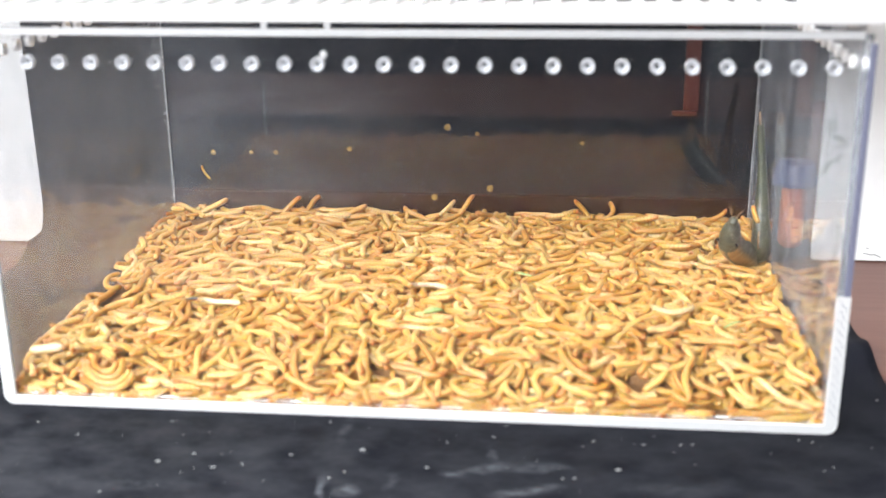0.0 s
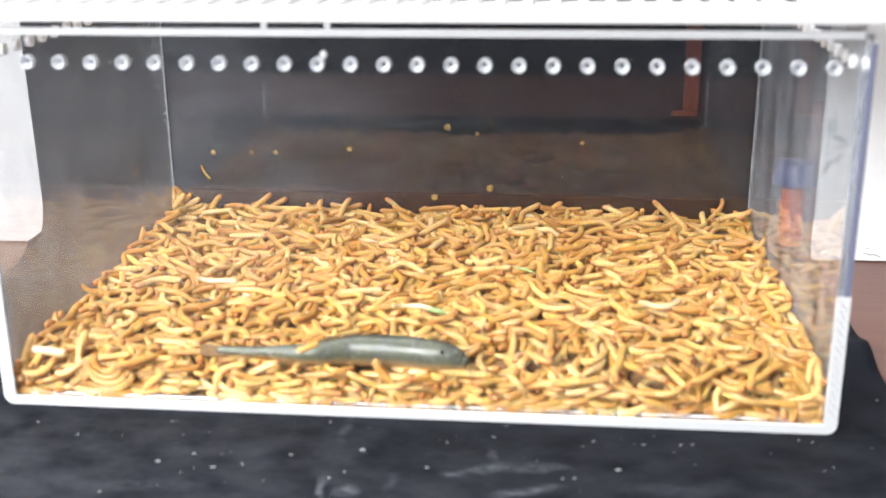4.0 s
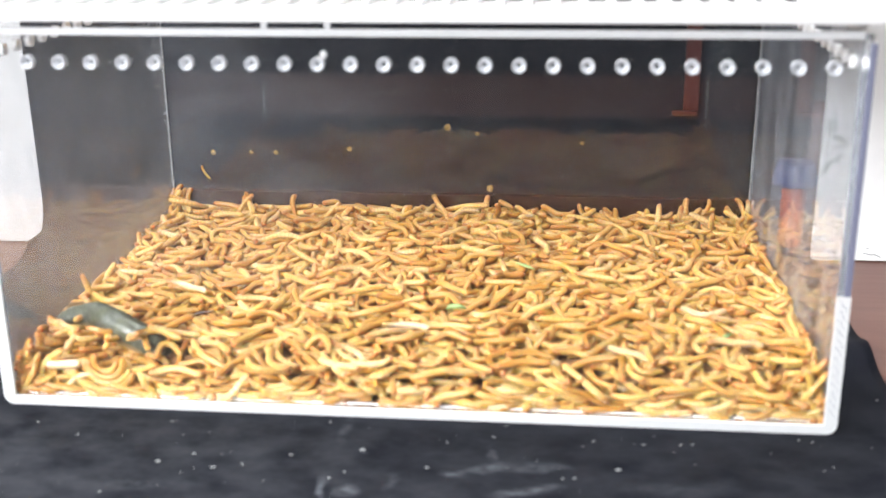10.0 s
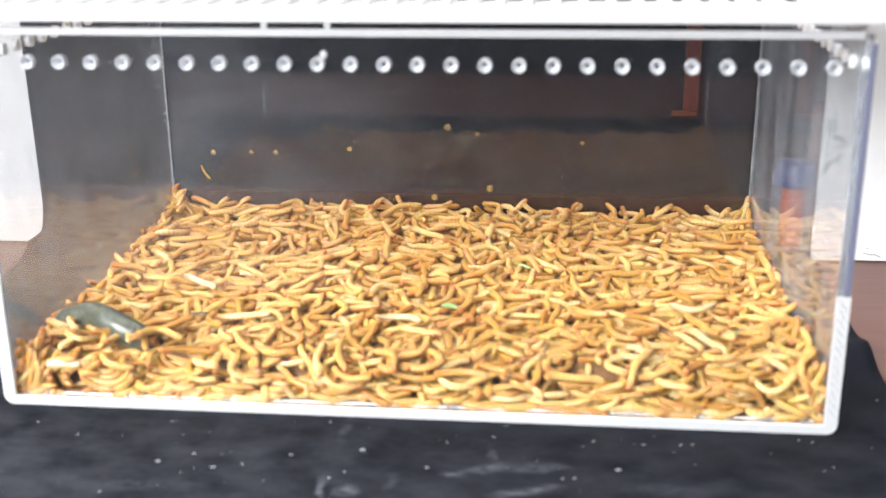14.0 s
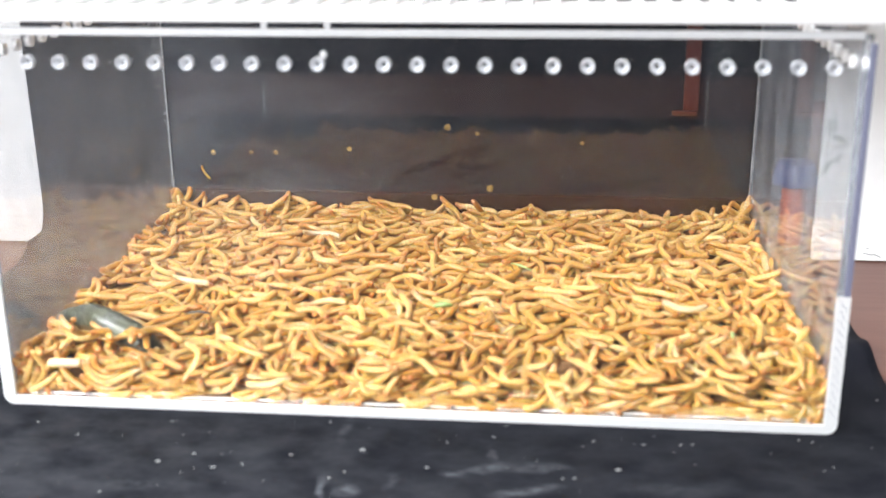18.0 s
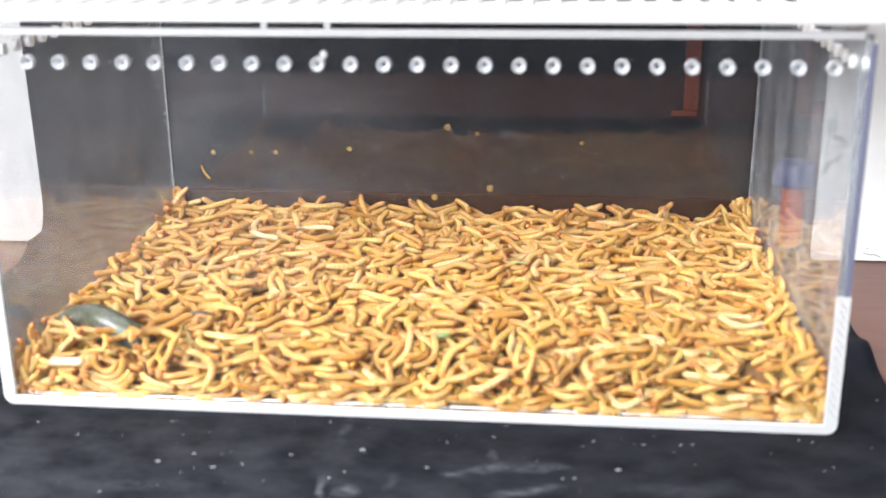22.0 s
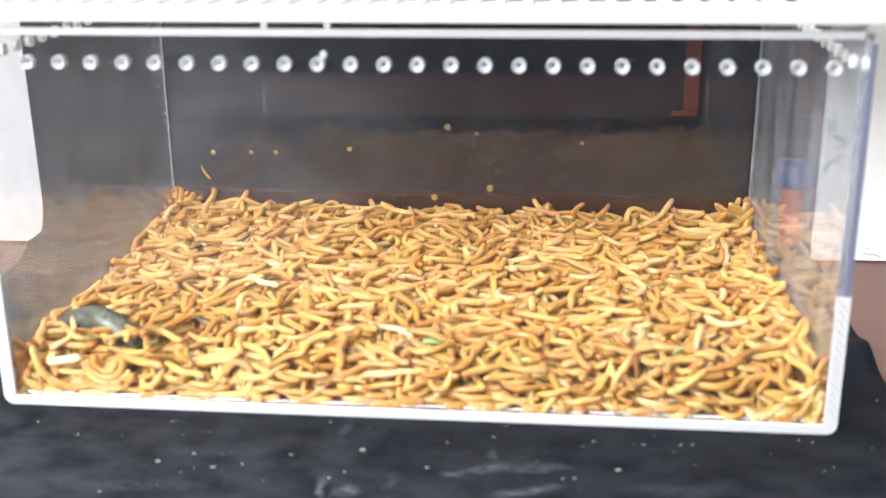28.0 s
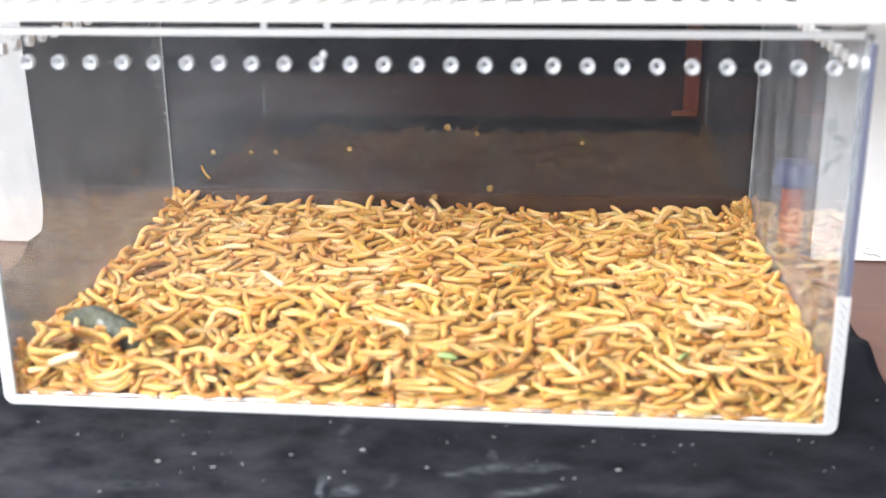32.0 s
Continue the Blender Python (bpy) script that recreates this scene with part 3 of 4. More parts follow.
class Heap:
    """Worms as stiff rows of beads that crawl, sink and push one another aside."""

    def __init__(self, count, seed):
        self.rnd = np.random.RandomState(seed)
        self.kind = self.rnd.randint(0, len(SHAPES), count)
        self.local = np.array([beads(s, r)[0] for s, r in zip(SHAPES, RADII)])[self.kind]
        self.radius = np.repeat(np.array(RADII)[self.kind] * 0.94, BEADS)
        self.place = np.stack([self.rnd.uniform(-W + 0.013, W - 0.013, count), self.rnd.uniform(0.010, D - 0.010, count), self.rnd.uniform(0.012, 0.075, count)], axis=1)
        front = self.rnd.rand(count) < 0.10
        self.place[front, 1] = self.rnd.uniform(FRONT + 0.002, FRONT + 0.012, front.sum())
        a = np.where(front, self.rnd.choice((0, math.pi), count) + self.rnd.uniform(-0.3, 0.3, count), self.rnd.uniform(0, 2 * math.pi, count))
        c, s, o, i = np.cos(a), np.sin(a), np.zeros(count), np.ones(count)
        self.turn = np.stack([np.stack([c, -s, o], 1), np.stack([s, c, o], 1), np.stack([o, o, i], 1)], axis=1)
        self.turn = turned(self.turn, self.rnd.uniform(-0.3, 0.3, (count, 3)))
        self.pace = self.rnd.uniform(0.0003, 0.0042, count)
        self.bias = self.rnd.uniform(-0.2, 0.2, count)

    def beads(self):
        return (np.einsum("nij,nbj->nbi", self.turn, self.local) + self.place[:, None, :]).reshape(-1, 3)

    def step(self, sink, crawl, rounds, solid=None):
        count = len(self.kind)
        fresh = self.rnd.rand(count) < 0.15
        self.bias[fresh] = self.rnd.uniform(-0.25, 0.25, fresh.sum())
        spin = self.rnd.normal(0, 0.11, (count, 3)) * crawl
        spin[:, 2] += (self.bias + self.rnd.normal(0, 0.10, count)) * crawl
        ahead, up = self.turn[:, :, 0], self.turn[:, :, 2]
        pressed = self.place[:, 1] < FRONT + 0.007
        spin[pressed, 2] -= 0.5 * (ahead[:, 0] * ahead[:, 1])[pressed]
        level = ahead * np.array((1.0, 1.0, 0.0))
        spin += 0.06 * np.cross(up, np.array((0.0, 0.0, 1.0))) + 0.10 * np.cross(ahead, level)
        self.turn = turned(self.turn, spin)
        self.place -= level * (self.pace * crawl)[:, None]
        self.place[:, 2] -= sink
        p = self.beads()
        i, j = near_pairs(p, 0.0042)
        reach = self.radius[i] + self.radius[j]
        if solid is not None and len(solid[0]):
            box_lo, box_hi = solid[0].min(axis=0) - 0.012, solid[0].max(axis=0) + 0.012
            close = np.nonzero(((p > box_lo) & (p < box_hi)).all(axis=1))[0]
        for _ in range(rounds):
            p = self.beads()
            push, hits = np.zeros_like(p), np.zeros(len(p))

            def shove(index, d):
                for axis in range(3):
                    push[:, axis] += np.bincount(index, d[:, axis], len(p))
                hits[:] += np.bincount(index, None, len(p))

            d = p[i] - p[j]
            far = np.sqrt((d * d).sum(axis=1)) + 1e-9
            over = far < reach
            d = d[over] * (0.5 * (reach[over] - far[over]) / far[over])[:, None]
            shove(i[over], d)
            shove(j[over], -d)
            if solid is not None and len(close):
                d = p[close][:, None, :] - solid[0][None]
                far = np.sqrt((d * d).sum(axis=2)) + 1e-9
                depth = self.radius[close][:, None] + solid[1][None] - far
                most = depth.argmax(axis=1)
                row = np.arange(len(close))
                hit = depth[row, most] > 0
                d = (d[row, most] / far[row, most][:, None] * depth[row, most][:, None])[hit]
                shove(close[hit], d)
            lo = np.stack([-W + self.radius, FRONT + self.radius, bedding_top(p[:, 0], p[:, 1]) + self.radius], axis=1)
            hi = np.stack([W - self.radius, D - 0.0004 - self.radius, worm_top(p[:, 0], p[:, 1]) + 0.0055], axis=1)
            wall = np.clip(p, lo, hi) - p
            touch = (wall != 0).any(axis=1)
            push += wall
            hits += touch
            q = push.reshape(count, BEADS, 3)
            n = (hits.reshape(count, BEADS) > 0).sum(axis=1)
            arm = p.reshape(count, BEADS, 3) - self.place[:, None, :]
            held = (hits.reshape(count, BEADS) > 0)[:, :, None]
            shift = q.sum(axis=1) / np.maximum(n, 1)[:, None] * 0.75
            twist = np.cross(arm, q).sum(axis=1) / ((arm * arm * held).sum(axis=(1, 2)) + 2e-5)[:, None] * 0.75
            size = np.linalg.norm(shift, axis=1)[:, None]
            self.place += shift * np.minimum(1.0, 0.002 / (size + 1e-9))
            self.turn = turned(self.turn, np.clip(twist, -0.2, 0.2))
        self.place[:, 0] = np.clip(self.place[:, 0], -W + 0.002, W - 0.002)
        self.place[:, 1] = np.clip(self.place[:, 1], FRONT + 0.0018, D - 0.002)


def worm_surface(x, y, t):
    """How high the worms lie at a place and time."""
    p = SURFACE[min(len(SURFACE) - 1, round(t / STEP))]
    near = p[(p[:, 0] - x) ** 2 + (p[:, 1] - y) ** 2 < 0.0042 ** 2]
    return float(near[:, 2].max()) + 0.0014 if len(near) else float(worm_top(x, y))


SURFACE = []
WORMS = 2430


def worm_mass():
    """All the loose worms: the upper ones are things of their own, those below are one mass."""
    heap = Heap(WORMS, 5)
    solids = [(np.concatenate([q[0] for q in s]), np.concatenate([q[1] for q in s])) for s in SOLID]
    for k in range(56):
        heap.step(0.0020 if k < 36 else 0.0009, 0.3, 3, solids[0] if k > 25 else None)
    tracks = [[] for _ in range(WORMS)]
    for k, t in enumerate(TIMES):
        heap.step(0.0007, 1.0, 5, solids[k])
        SURFACE.append(heap.beads())
        for n, (r, c) in enumerate(zip(heap.turn.tolist(), heap.place.tolist())):
            tracks[n].append((t, Matrix.Translation(c) @ Matrix(r).to_4x4()))
    level = np.mean([s.reshape(WORMS, BEADS, 3)[:, :, 2].mean(axis=1) - worm_top(s[3::BEADS, 0], s[3::BEADS, 1]) for s in SURFACE[::16]], axis=0)
    middle = np.median(level)
    upper = set(np.argsort(-level)[:300].tolist())
    root = tagged(new("mealworm_mass"), "dense churning mass of golden yellow mealworms", "mealworms", kind="stuff")
    for n in range(WORMS):
        if n in upper:
            ob = tagged(new("mealworm", MESHES[heap.kind[n]]), "golden yellow ringed mealworm crawling over the mass", "mealworm", group="mealworms in the tank")
        else:
            ob = link("worm", MESHES[heap.kind[n]], None, root)
        MOVES.append((ob, tracks[n] if level[n] > middle else tracks[n][::4]))


def climbers():
    """Worms that rear up against the back pane."""
    rnd = random.Random(21)
    for k in range(18):
        ob = tagged(new("mealworm", rnd.choice(MESHES)), "golden mealworm rearing up against the back pane", "mealworm", group="mealworms in the tank")
        x = -W + 0.016 + (2 * W - 0.032) * (k + rnd.random()) / 18
        head = rnd.choice((-1, 1)) * rnd.uniform(60, 120) + 90
        rows = []
        for t in TIMES:
            head += rnd.uniform(-20, 20)
            x = max(-W + 0.015, min(W - 0.015, x + rnd.uniform(-0.003, 0.003)))
            up = 26 + 26 * math.sin(t * (0.5 + 0.03 * k) + 5 * k)
            reach = math.cos(math.radians(up))
            y = D - 0.0030 - 0.0118 * abs(math.sin(math.radians(head))) * reach
            rows.append((t, pose(x, y, worm_top(x, y) - 0.0040 + 0.0036 * math.sin(math.radians(max(0, up))), 0, up, head)))
        MOVES.append((ob, rows))


CURL_AT = (-0.1153, 0.0113)      # middle of the nested curls: x and z


def still_worms():
    """Curled worms that stay in the front corner, and a white one."""
    for k, (length, bend) in enumerate(CURL_BENDS):
        ob = new("mealworm", CURL_MESHES[k])
        drop = length / bend * math.sin(bend / 2) / (bend / 2)
        ob.matrix_world = pose(CURL_AT[0] + 0.0006 * (-1) ** k, FRONT + 0.0020 + 0.0003 * (k % 2), CURL_AT[1] - drop, 90, 0, 0) @ pose(0, 0, 0, 0, 0, (6, -8, 10, -14)[k])
        for solid in SOLID:
            solid.append(beads(CURLS[k], 0.0024, ob.matrix_world))
        tagged(ob, "curled golden mealworm pressed against the front pane", "mealworm", group="mealworms in the tank")
    mesh = worm_mesh("pale_mealworm", [worm_data(0.0135, 0.0017, 0.35, 0.1, 0.0)])
    mesh.materials.append(PALE_WORM)
    ob = new("pale_mealworm", mesh)
    tagged(ob, "white dead mealworm lying in the front corner", "mealworm", group="mealworms in the tank")
    MOVES.append((ob, [(0.0, pose(-0.139, FRONT + 0.0045, 0.0145, 70, -8, 0)), (6.0, pose(-0.136, FRONT + 0.0045, 0.0115, 70, 8, 0)), (8.0, pose(-0.1315, FRONT + 0.0016, 0.0095, 70, -4, 0)),
                       (14.0, pose(-0.1315, FRONT + 0.0016, 0.0098, 70, -3, 0)), (25.0, pose(-0.130, FRONT + 0.0016, 0.0110, 70, -2, 0)), (29.0, pose(-0.131, FRONT + 0.0016, 0.0115, 70, -14, 0)), (32.0, pose(-0.1310, FRONT + 0.0016, 0.0120, 70, -18, 0))]))


frass()
still_worms()
climbers()

# ---------------------------------------------------------------- fish
LENGTH, PIECES = 0.112, 60
SPINES = []


def spine(t, *points):
    SPINES.append((t, [Vector(p) for p in points]))


def girth(u):
    """Half height of the body at u, from the tail (0) to the snout (1)."""
    f = min(1.0, max(0.0, (u - 0.05) / 0.62))
    body = 0.0019 + 0.0044 * f * f * (3 - 2 * f)
    return body * (1.0 if u < 0.84 else math.sqrt(max(0.10, 1 - ((u - 0.84) / 0.175) ** 2)))


def smooth_line(points, n):
    """n + 1 points evenly spaced over LENGTH along a soft curve; what is left over dives at the head end."""
    p = [2 * points[0] - points[1], *points, 2 * points[-1] - points[-2]]
    line = []
    for a, b, c, d in zip(p, p[1:], p[2:], p[3:]):
        for k in range(12):
            s = k / 12
            line.append(0.5 * (2 * b + (c - a) * s + (2 * a - 5 * b + 4 * c - d) * s * s + (3 * b - a - 3 * c + d) * s ** 3))
    line.append(points[-1])
    run = [0.0]
    for a, b in zip(line, line[1:]):
        run.append(run[-1] + (b - a).length)
    span = min(LENGTH * 1.08, max(run[-1], LENGTH * 0.78))
    out = []
    for k in range(n + 1):
        s = span * k / n
        if s >= run[-1]:
            out.append(line[-1] + ((line[-1] - line[-3]).normalized() * 0.35 + Vector((0, 0, -0.94))) * (s - run[-1]))
            continue
        j = max(i for i in range(len(run) - 1) if run[i] <= s)
        out.append(line[j].lerp(line[j + 1], (s - run[j]) / max(1e-9, run[j + 1] - run[j])))
    return out


def segment_mesh(u0, u1, half):
    """A length of the body along x, longer than its share, so that neighbours overlap at every bend."""
    bm = bmesh.new()
    loops = []
    seg, steps, reach = 18, 12, 2.8
    for i in range(steps + 1):
        f = i / steps
        x = (f - 0.5) * 2 * half * reach
        u = u0 + (u1 - u0) * (0.5 + (f - 0.5) * reach)
        over = max(0.0, abs(2 * f - 1) * reach - 1.3) / (reach - 1.3)
        r = girth(max(0.0, min(1.0, u))) * (1.0 - 0.14 * over * over)
        loops.append([bm.verts.new((x, 0.86 * r * math.cos(2 * math.pi * k / seg), r * math.sin(2 * math.pi * k / seg))) for k in range(seg)])
    for a, b in zip(loops, loops[1:]):
        for k in range(seg):
            bm.faces.new((a[k], a[(k + 1) % seg], b[(k + 1) % seg], b[k]))
    for loop, s in ((loops[0], -1), (loops[-1], 1)):
        tip = bm.verts.new((s * half * reach + s * 0.0004, 0, 0))
        for k in range(seg):
            bm.faces.new((loop[k], loop[(k + 1) % seg], tip))
    return bm


def fish():
    root = tagged(new("loach"), "slender grey green loach with an orange brown belly", "fish")
    pieces = []
    half = LENGTH / PIECES / 2
    for k in range(PIECES):
        name = "head" if k == PIECES - 1 else ("tail" if k == 0 else "body_segment")
        ob = part(name, segment_mesh(k / PIECES, (k + 1) / PIECES, half), FISH, root, smooth=True)
        mesh = ob.data
        layer = mesh.uv_layers.new(name="UVMap")
        for loop in mesh.loops:
            co = mesh.vertices[loop.vertex_index].co
            layer.data[loop.index].uv = ((k + 0.5) / PIECES + co.x / LENGTH, math.atan2(co.y, co.z) / 6.2832)
        pieces.append(ob)
    head, tail = pieces[-1], pieces[0]
    for s in (-1, 1):
        bm = bmesh.new()
        bmesh.ops.create_uvsphere(bm, u_segments=10, v_segments=6, radius=0.0007, matrix=Matrix.Translation((0.0, s * 0.0043, 0.0036)))
        part("eye", bm, EYE_BLACK, pieces[-5], "small black eye", smooth=True)
        for z, reach in ((-0.001, 0.005), (-0.002, 0.004)):
            bm = lathe([(0.00025, 0.0), (0.00018, reach * 0.6), (0.00005, reach)], 6, pose(0.0040, s * 0.0012, z, 0, 105, s * 30))
            part("barbel", bm, FIN, head, "thin brown barbel")
    bm = bmesh.new()
    outline = [(0.003, 0.0012), (-0.002, 0.0016), (-0.005, 0.0024), (-0.008, 0.0021), (-0.0095, 0.0007), (-0.0095, -0.0007), (-0.008, -0.0021), (-0.005, -0.0024), (-0.002, -0.0016), (0.003, -0.0012)]
    sides = [[bm.verts.new((x, y, z)) for x, z in outline] for y in (-0.00035, 0.00035)]
    bm.faces.new(sides[0])
    bm.faces.new(sides[1][::-1])
    for k in range(len(outline)):
        k2 = (k + 1) % len(outline)
        bm.faces.new((sides[0][k], sides[0][k2], sides[1][k2], sides[1][k]))
    part("tail_fin", bm, FIN, tail, "rounded brown tail fin")
    bm = bmesh.new()
    sides = [[bm.verts.new((x, y, z)) for x, z in ((-0.004, 0.0050), (-0.002, 0.0066), (0.003, 0.0064), (0.004, 0.0052))] for y in (-0.0003, 0.0003)]
    bm.faces.new(sides[0])
    bm.faces.new(sides[1][::-1])
    for k in range(4):
        k2 = (k + 1) % 4
        bm.faces.new((sides[0][k], sides[0][k2], sides[1][k2], sides[1][k]))
    part("dorsal_fin", bm, FIN, pieces[27], "low brown dorsal fin")
    tracks = [[] for _ in pieces]
    lines = []
    for t, points in SPINES:
        line = smooth_line(points, PIECES)
        if lines:
            t0, before = lines[-1]
            sharpest = max((b1 - a1).angle(b2 - a2) for a1, b1, a2, b2 in zip(before, before[1:], line, line[1:]))
            steps = math.ceil(sharpest / 0.6)
            for k in range(1, steps):
                f = k / steps
                if (t - t0) * FPS > steps * 2:
                    lines.append((t0 + (t - t0) * f, [p.lerp(q, f) for p, q in zip(before, line)]))
        lines.append((t, line))
    for solid, t in zip(SOLID, TIMES):
        j = max(i for i in range(len(lines)) if lines[i][0] <= t + 1e-6)
        t0, a = lines[j]
        t1, b = lines[min(j + 1, len(lines) - 1)]
        f = (t - t0) / max(1e-6, t1 - t0)
        solid.append((np.array([p.lerp(q, f) for p, q in zip(a, b)]), np.array([girth(k / PIECES) * 0.9 for k in range(PIECES + 1)])))
    for t, line in lines:
        for k, (a, b) in enumerate(zip(line, line[1:])):
            way = (b - a).normalized()
            steep = min(1.0, max(0.0, (abs(way.z) - 0.5) / 0.4))
            up = Vector((0, 0, 1)).lerp(Vector((-0.35, -0.9, 0.2)), steep)
            side = up.cross(way).normalized()
            turn = Matrix((way, side, way.cross(side))).transposed().to_4x4()
            tracks[k].append((t, Matrix.Translation((a + b) / 2) @ turn))
    for ob, rows in zip(pieces, tracks):
        MOVES.append((ob, rows))
    for k, side, bend in ((51, -0.5, 1.6), (21, 0.5, 1.2)):
        mesh = worm_mesh("mealworm", [worm_data(0.0085, 0.0012, bend, 0.2, 0.0)])
        mesh.materials.append(WORM)
        ob = tagged(new("mealworm", mesh), "small orange mealworm clinging to the loach", "mealworm", group="mealworms in the tank")
        hold = pose(0, 0, 0, 60 * side, 0, 0) @ pose(0, 0, girth(k / PIECES) + 0.0001, 0, 0, 70 if k > 40 else 25)
        MOVES.append((ob, [(t, m @ hold) for t, m in tracks[k]]))


def heap_worms():
    """Worms that crowd round the loach once it lies still, and creep over its ends."""
    rnd = random.Random(17)
    spots = ((-0.1395, 0.030, 0.0150, 20, 14), (-0.1385, 0.024, 0.0150, -35, -10), (-0.1375, 0.036, 0.0148, 70, 18), (-0.1300, 0.0215, 0.0150, 8, 6), (-0.1215, 0.0190, 0.0152, -20, 10),
             (-0.1130, 0.0175, 0.0150, 30, -12), (-0.1060, 0.0190, 0.0158, -30, 10), (-0.1010, 0.0235, 0.0165, 55, 12), (-0.0975, 0.0290, 0.0165, 80, -8), (-0.1040, 0.0330, 0.0160, 20, -6),
             (-0.1265, 0.0175, 0.0160, 40, 22), (-0.1350, 0.0195, 0.0155, -60, 16), (-0.0990, 0.0190, 0.0170, 15, 12), (-0.1160, 0.0215, 0.0160, -5, 4))
    for x, y, z, head, tilt in spots:
        kind = rnd.randrange(len(SHAPES))
        ob = tagged(new("mealworm", MESHES[kind]), "golden mealworm crowding round the resting loach", "mealworm", group="mealworms in the tank")
        rows = []
        for t in TIMES[::3]:
            up = min(1.0, max(0.0, (t - 6.6) / 2.2)) * (1.0 + 0.06 * max(0, t - 8) / 24)
            head += rnd.uniform(-9, 9)
            px, py = inside(x + rnd.uniform(-0.0012, 0.0012), y + rnd.uniform(-0.0010, 0.0010), 0.0145 if abs(x) < 0.13 else 0.0110)
            rows.append((t, pose(px, py, 0.0100 + (z - 0.0100) * up, rnd.uniform(-10, 10), tilt * up + rnd.uniform(-4, 4), head)))
        for solid, t in zip(SOLID, TIMES):
            if t > 7:
                solid.append(beads(SHAPES[kind], RADII[kind] * 0.8, min(rows, key=lambda row: abs(row[0] - t))[1]))
        MOVES.append((ob, rows))


def fish_path():
    spine(0.0, (0.1460, 0.1550, 0.0700), (0.1460, 0.1450, 0.0560), (0.1460, 0.1380, 0.0430), (0.1460, 0.1340, 0.0300), (0.1460, 0.1320, 0.0190), (0.1440, 0.1370, 0.0130), (0.1300, 0.1130, 0.0280), (0.1290, 0.1060, 0.0400))
    spine(0.2, (0.1460, 0.1250, 0.0470), (0.1460, 0.1250, 0.0330), (0.1460, 0.1320, 0.0140), (0.1350, 0.1250, 0.0240), (0.1280, 0.1280, 0.0350), (0.1260, 0.1150, 0.0520))
    spine(0.4, (0.1460, 0.1150, 0.0540), (0.1460, 0.1120, 0.0370), (0.1460, 0.1180, 0.0140), (0.1430, 0.1240, 0.0220), (0.1390, 0.1580, 0.0150), (0.1250, 0.1800, 0.0150))
    spine(0.6, (0.1460, 0.0620, 0.0150), (0.1460, 0.0870, 0.0150), (0.1440, 0.1060, 0.0150), (0.1330, 0.0950, 0.0200), (0.1310, 0.1050, 0.0280), (0.1370, 0.1120, 0.0350), (0.1460, 0.1190, 0.0330))
    spine(0.8, (0.1460, 0.0190, 0.0160), (0.1460, 0.0390, 0.0135), (0.1460, 0.0620, 0.0135), (0.1460, 0.0940, 0.0135), (0.1450, 0.1180, 0.0135), (0.1460, 0.1540, 0.0135))
    spine(1.0, (0.1460, 0.0140, 0.0140), (0.1460, 0.0270, 0.0135), (0.1460, 0.0500, 0.0135), (0.1440, 0.0740, 0.0135), (0.1420, 0.1020, 0.0135), (0.1420, 0.1370, 0.0135))
    spine(1.2, (0.1460, 0.0230, 0.0120), (0.1460, 0.0330, 0.0135), (0.1450, 0.0440, 0.0135), (0.1420, 0.0610, 0.0135), (0.1410, 0.0860, 0.0135), (0.1370, 0.1190, 0.0100))
    spine(1.4, (0.1200, 0.0470, 0.0100), (0.1290, 0.0380, 0.0140), (0.1380, 0.0430, 0.0150), (0.1460, 0.0500, 0.0150), (0.1460, 0.0560, 0.0150), (0.1460, 0.0810, 0.0120))
    spine(1.6, (0.0850, 0.0130, 0.0150), (0.0970, 0.0130, 0.0150), (0.1100, 0.0200, 0.0150), (0.1260, 0.0340, 0.0150), (0.1420, 0.0540, 0.0150), (0.1460, 0.0770, 0.0120))
    spine(1.8, (0.0990, 0.0230, 0.0240), (0.1050, 0.0240, 0.0150), (0.1140, 0.0230, 0.0150), (0.1280, 0.0340, 0.0150), (0.1410, 0.0460, 0.0150), (0.1460, 0.0550, 0.0100))
    spine(2.0, (0.0590, 0.0100, 0.0150), (0.0720, 0.0100, 0.0150), (0.0850, 0.0140, 0.0150), (0.1000, 0.0190, 0.0150), (0.1200, 0.0310, 0.0150), (0.1390, 0.0460, 0.0150))
    spine(2.2, (0.0580, 0.0260, 0.0150), (0.0660, 0.0140, 0.0150), (0.0780, 0.0120, 0.0150), (0.0960, 0.0210, 0.0150), (0.1160, 0.0330, 0.0150), (0.1340, 0.0400, 0.0150))
    spine(2.4, (0.0330, 0.0100, 0.0150), (0.0500, 0.0100, 0.0150), (0.0640, 0.0200, 0.0150), (0.0830, 0.0280, 0.0150), (0.1050, 0.0320, 0.0150), (0.1260, 0.0340, 0.0150))
    spine(2.6, (0.0310, 0.0100, 0.0220), (0.0410, 0.0100, 0.0150), (0.0580, 0.0100, 0.0150), (0.0750, 0.0180, 0.0150), (0.0900, 0.0260, 0.0150), (0.1020, 0.0250, 0.0120))
    spine(2.8, (-0.0000, 0.0110, 0.0150), (0.0200, 0.0100, 0.0150), (0.0410, 0.0180, 0.0150), (0.0620, 0.0170, 0.0150), (0.0830, 0.0120, 0.0150), (0.1000, 0.0110, 0.0150))
    spine(3.0, (-0.0140, 0.0100, 0.0150), (0.0030, 0.0110, 0.0150), (0.0260, 0.0120, 0.0150), (0.0470, 0.0140, 0.0150), (0.0640, 0.0170, 0.0150), (0.0720, 0.0120, 0.0120))
    spine(3.2, (-0.0420, 0.0100, 0.0150), (-0.0250, 0.0100, 0.0150), (-0.0090, 0.0100, 0.0150), (0.0080, 0.0190, 0.0150), (0.0330, 0.0100, 0.0150), (0.0720, 0.0100, 0.0150))
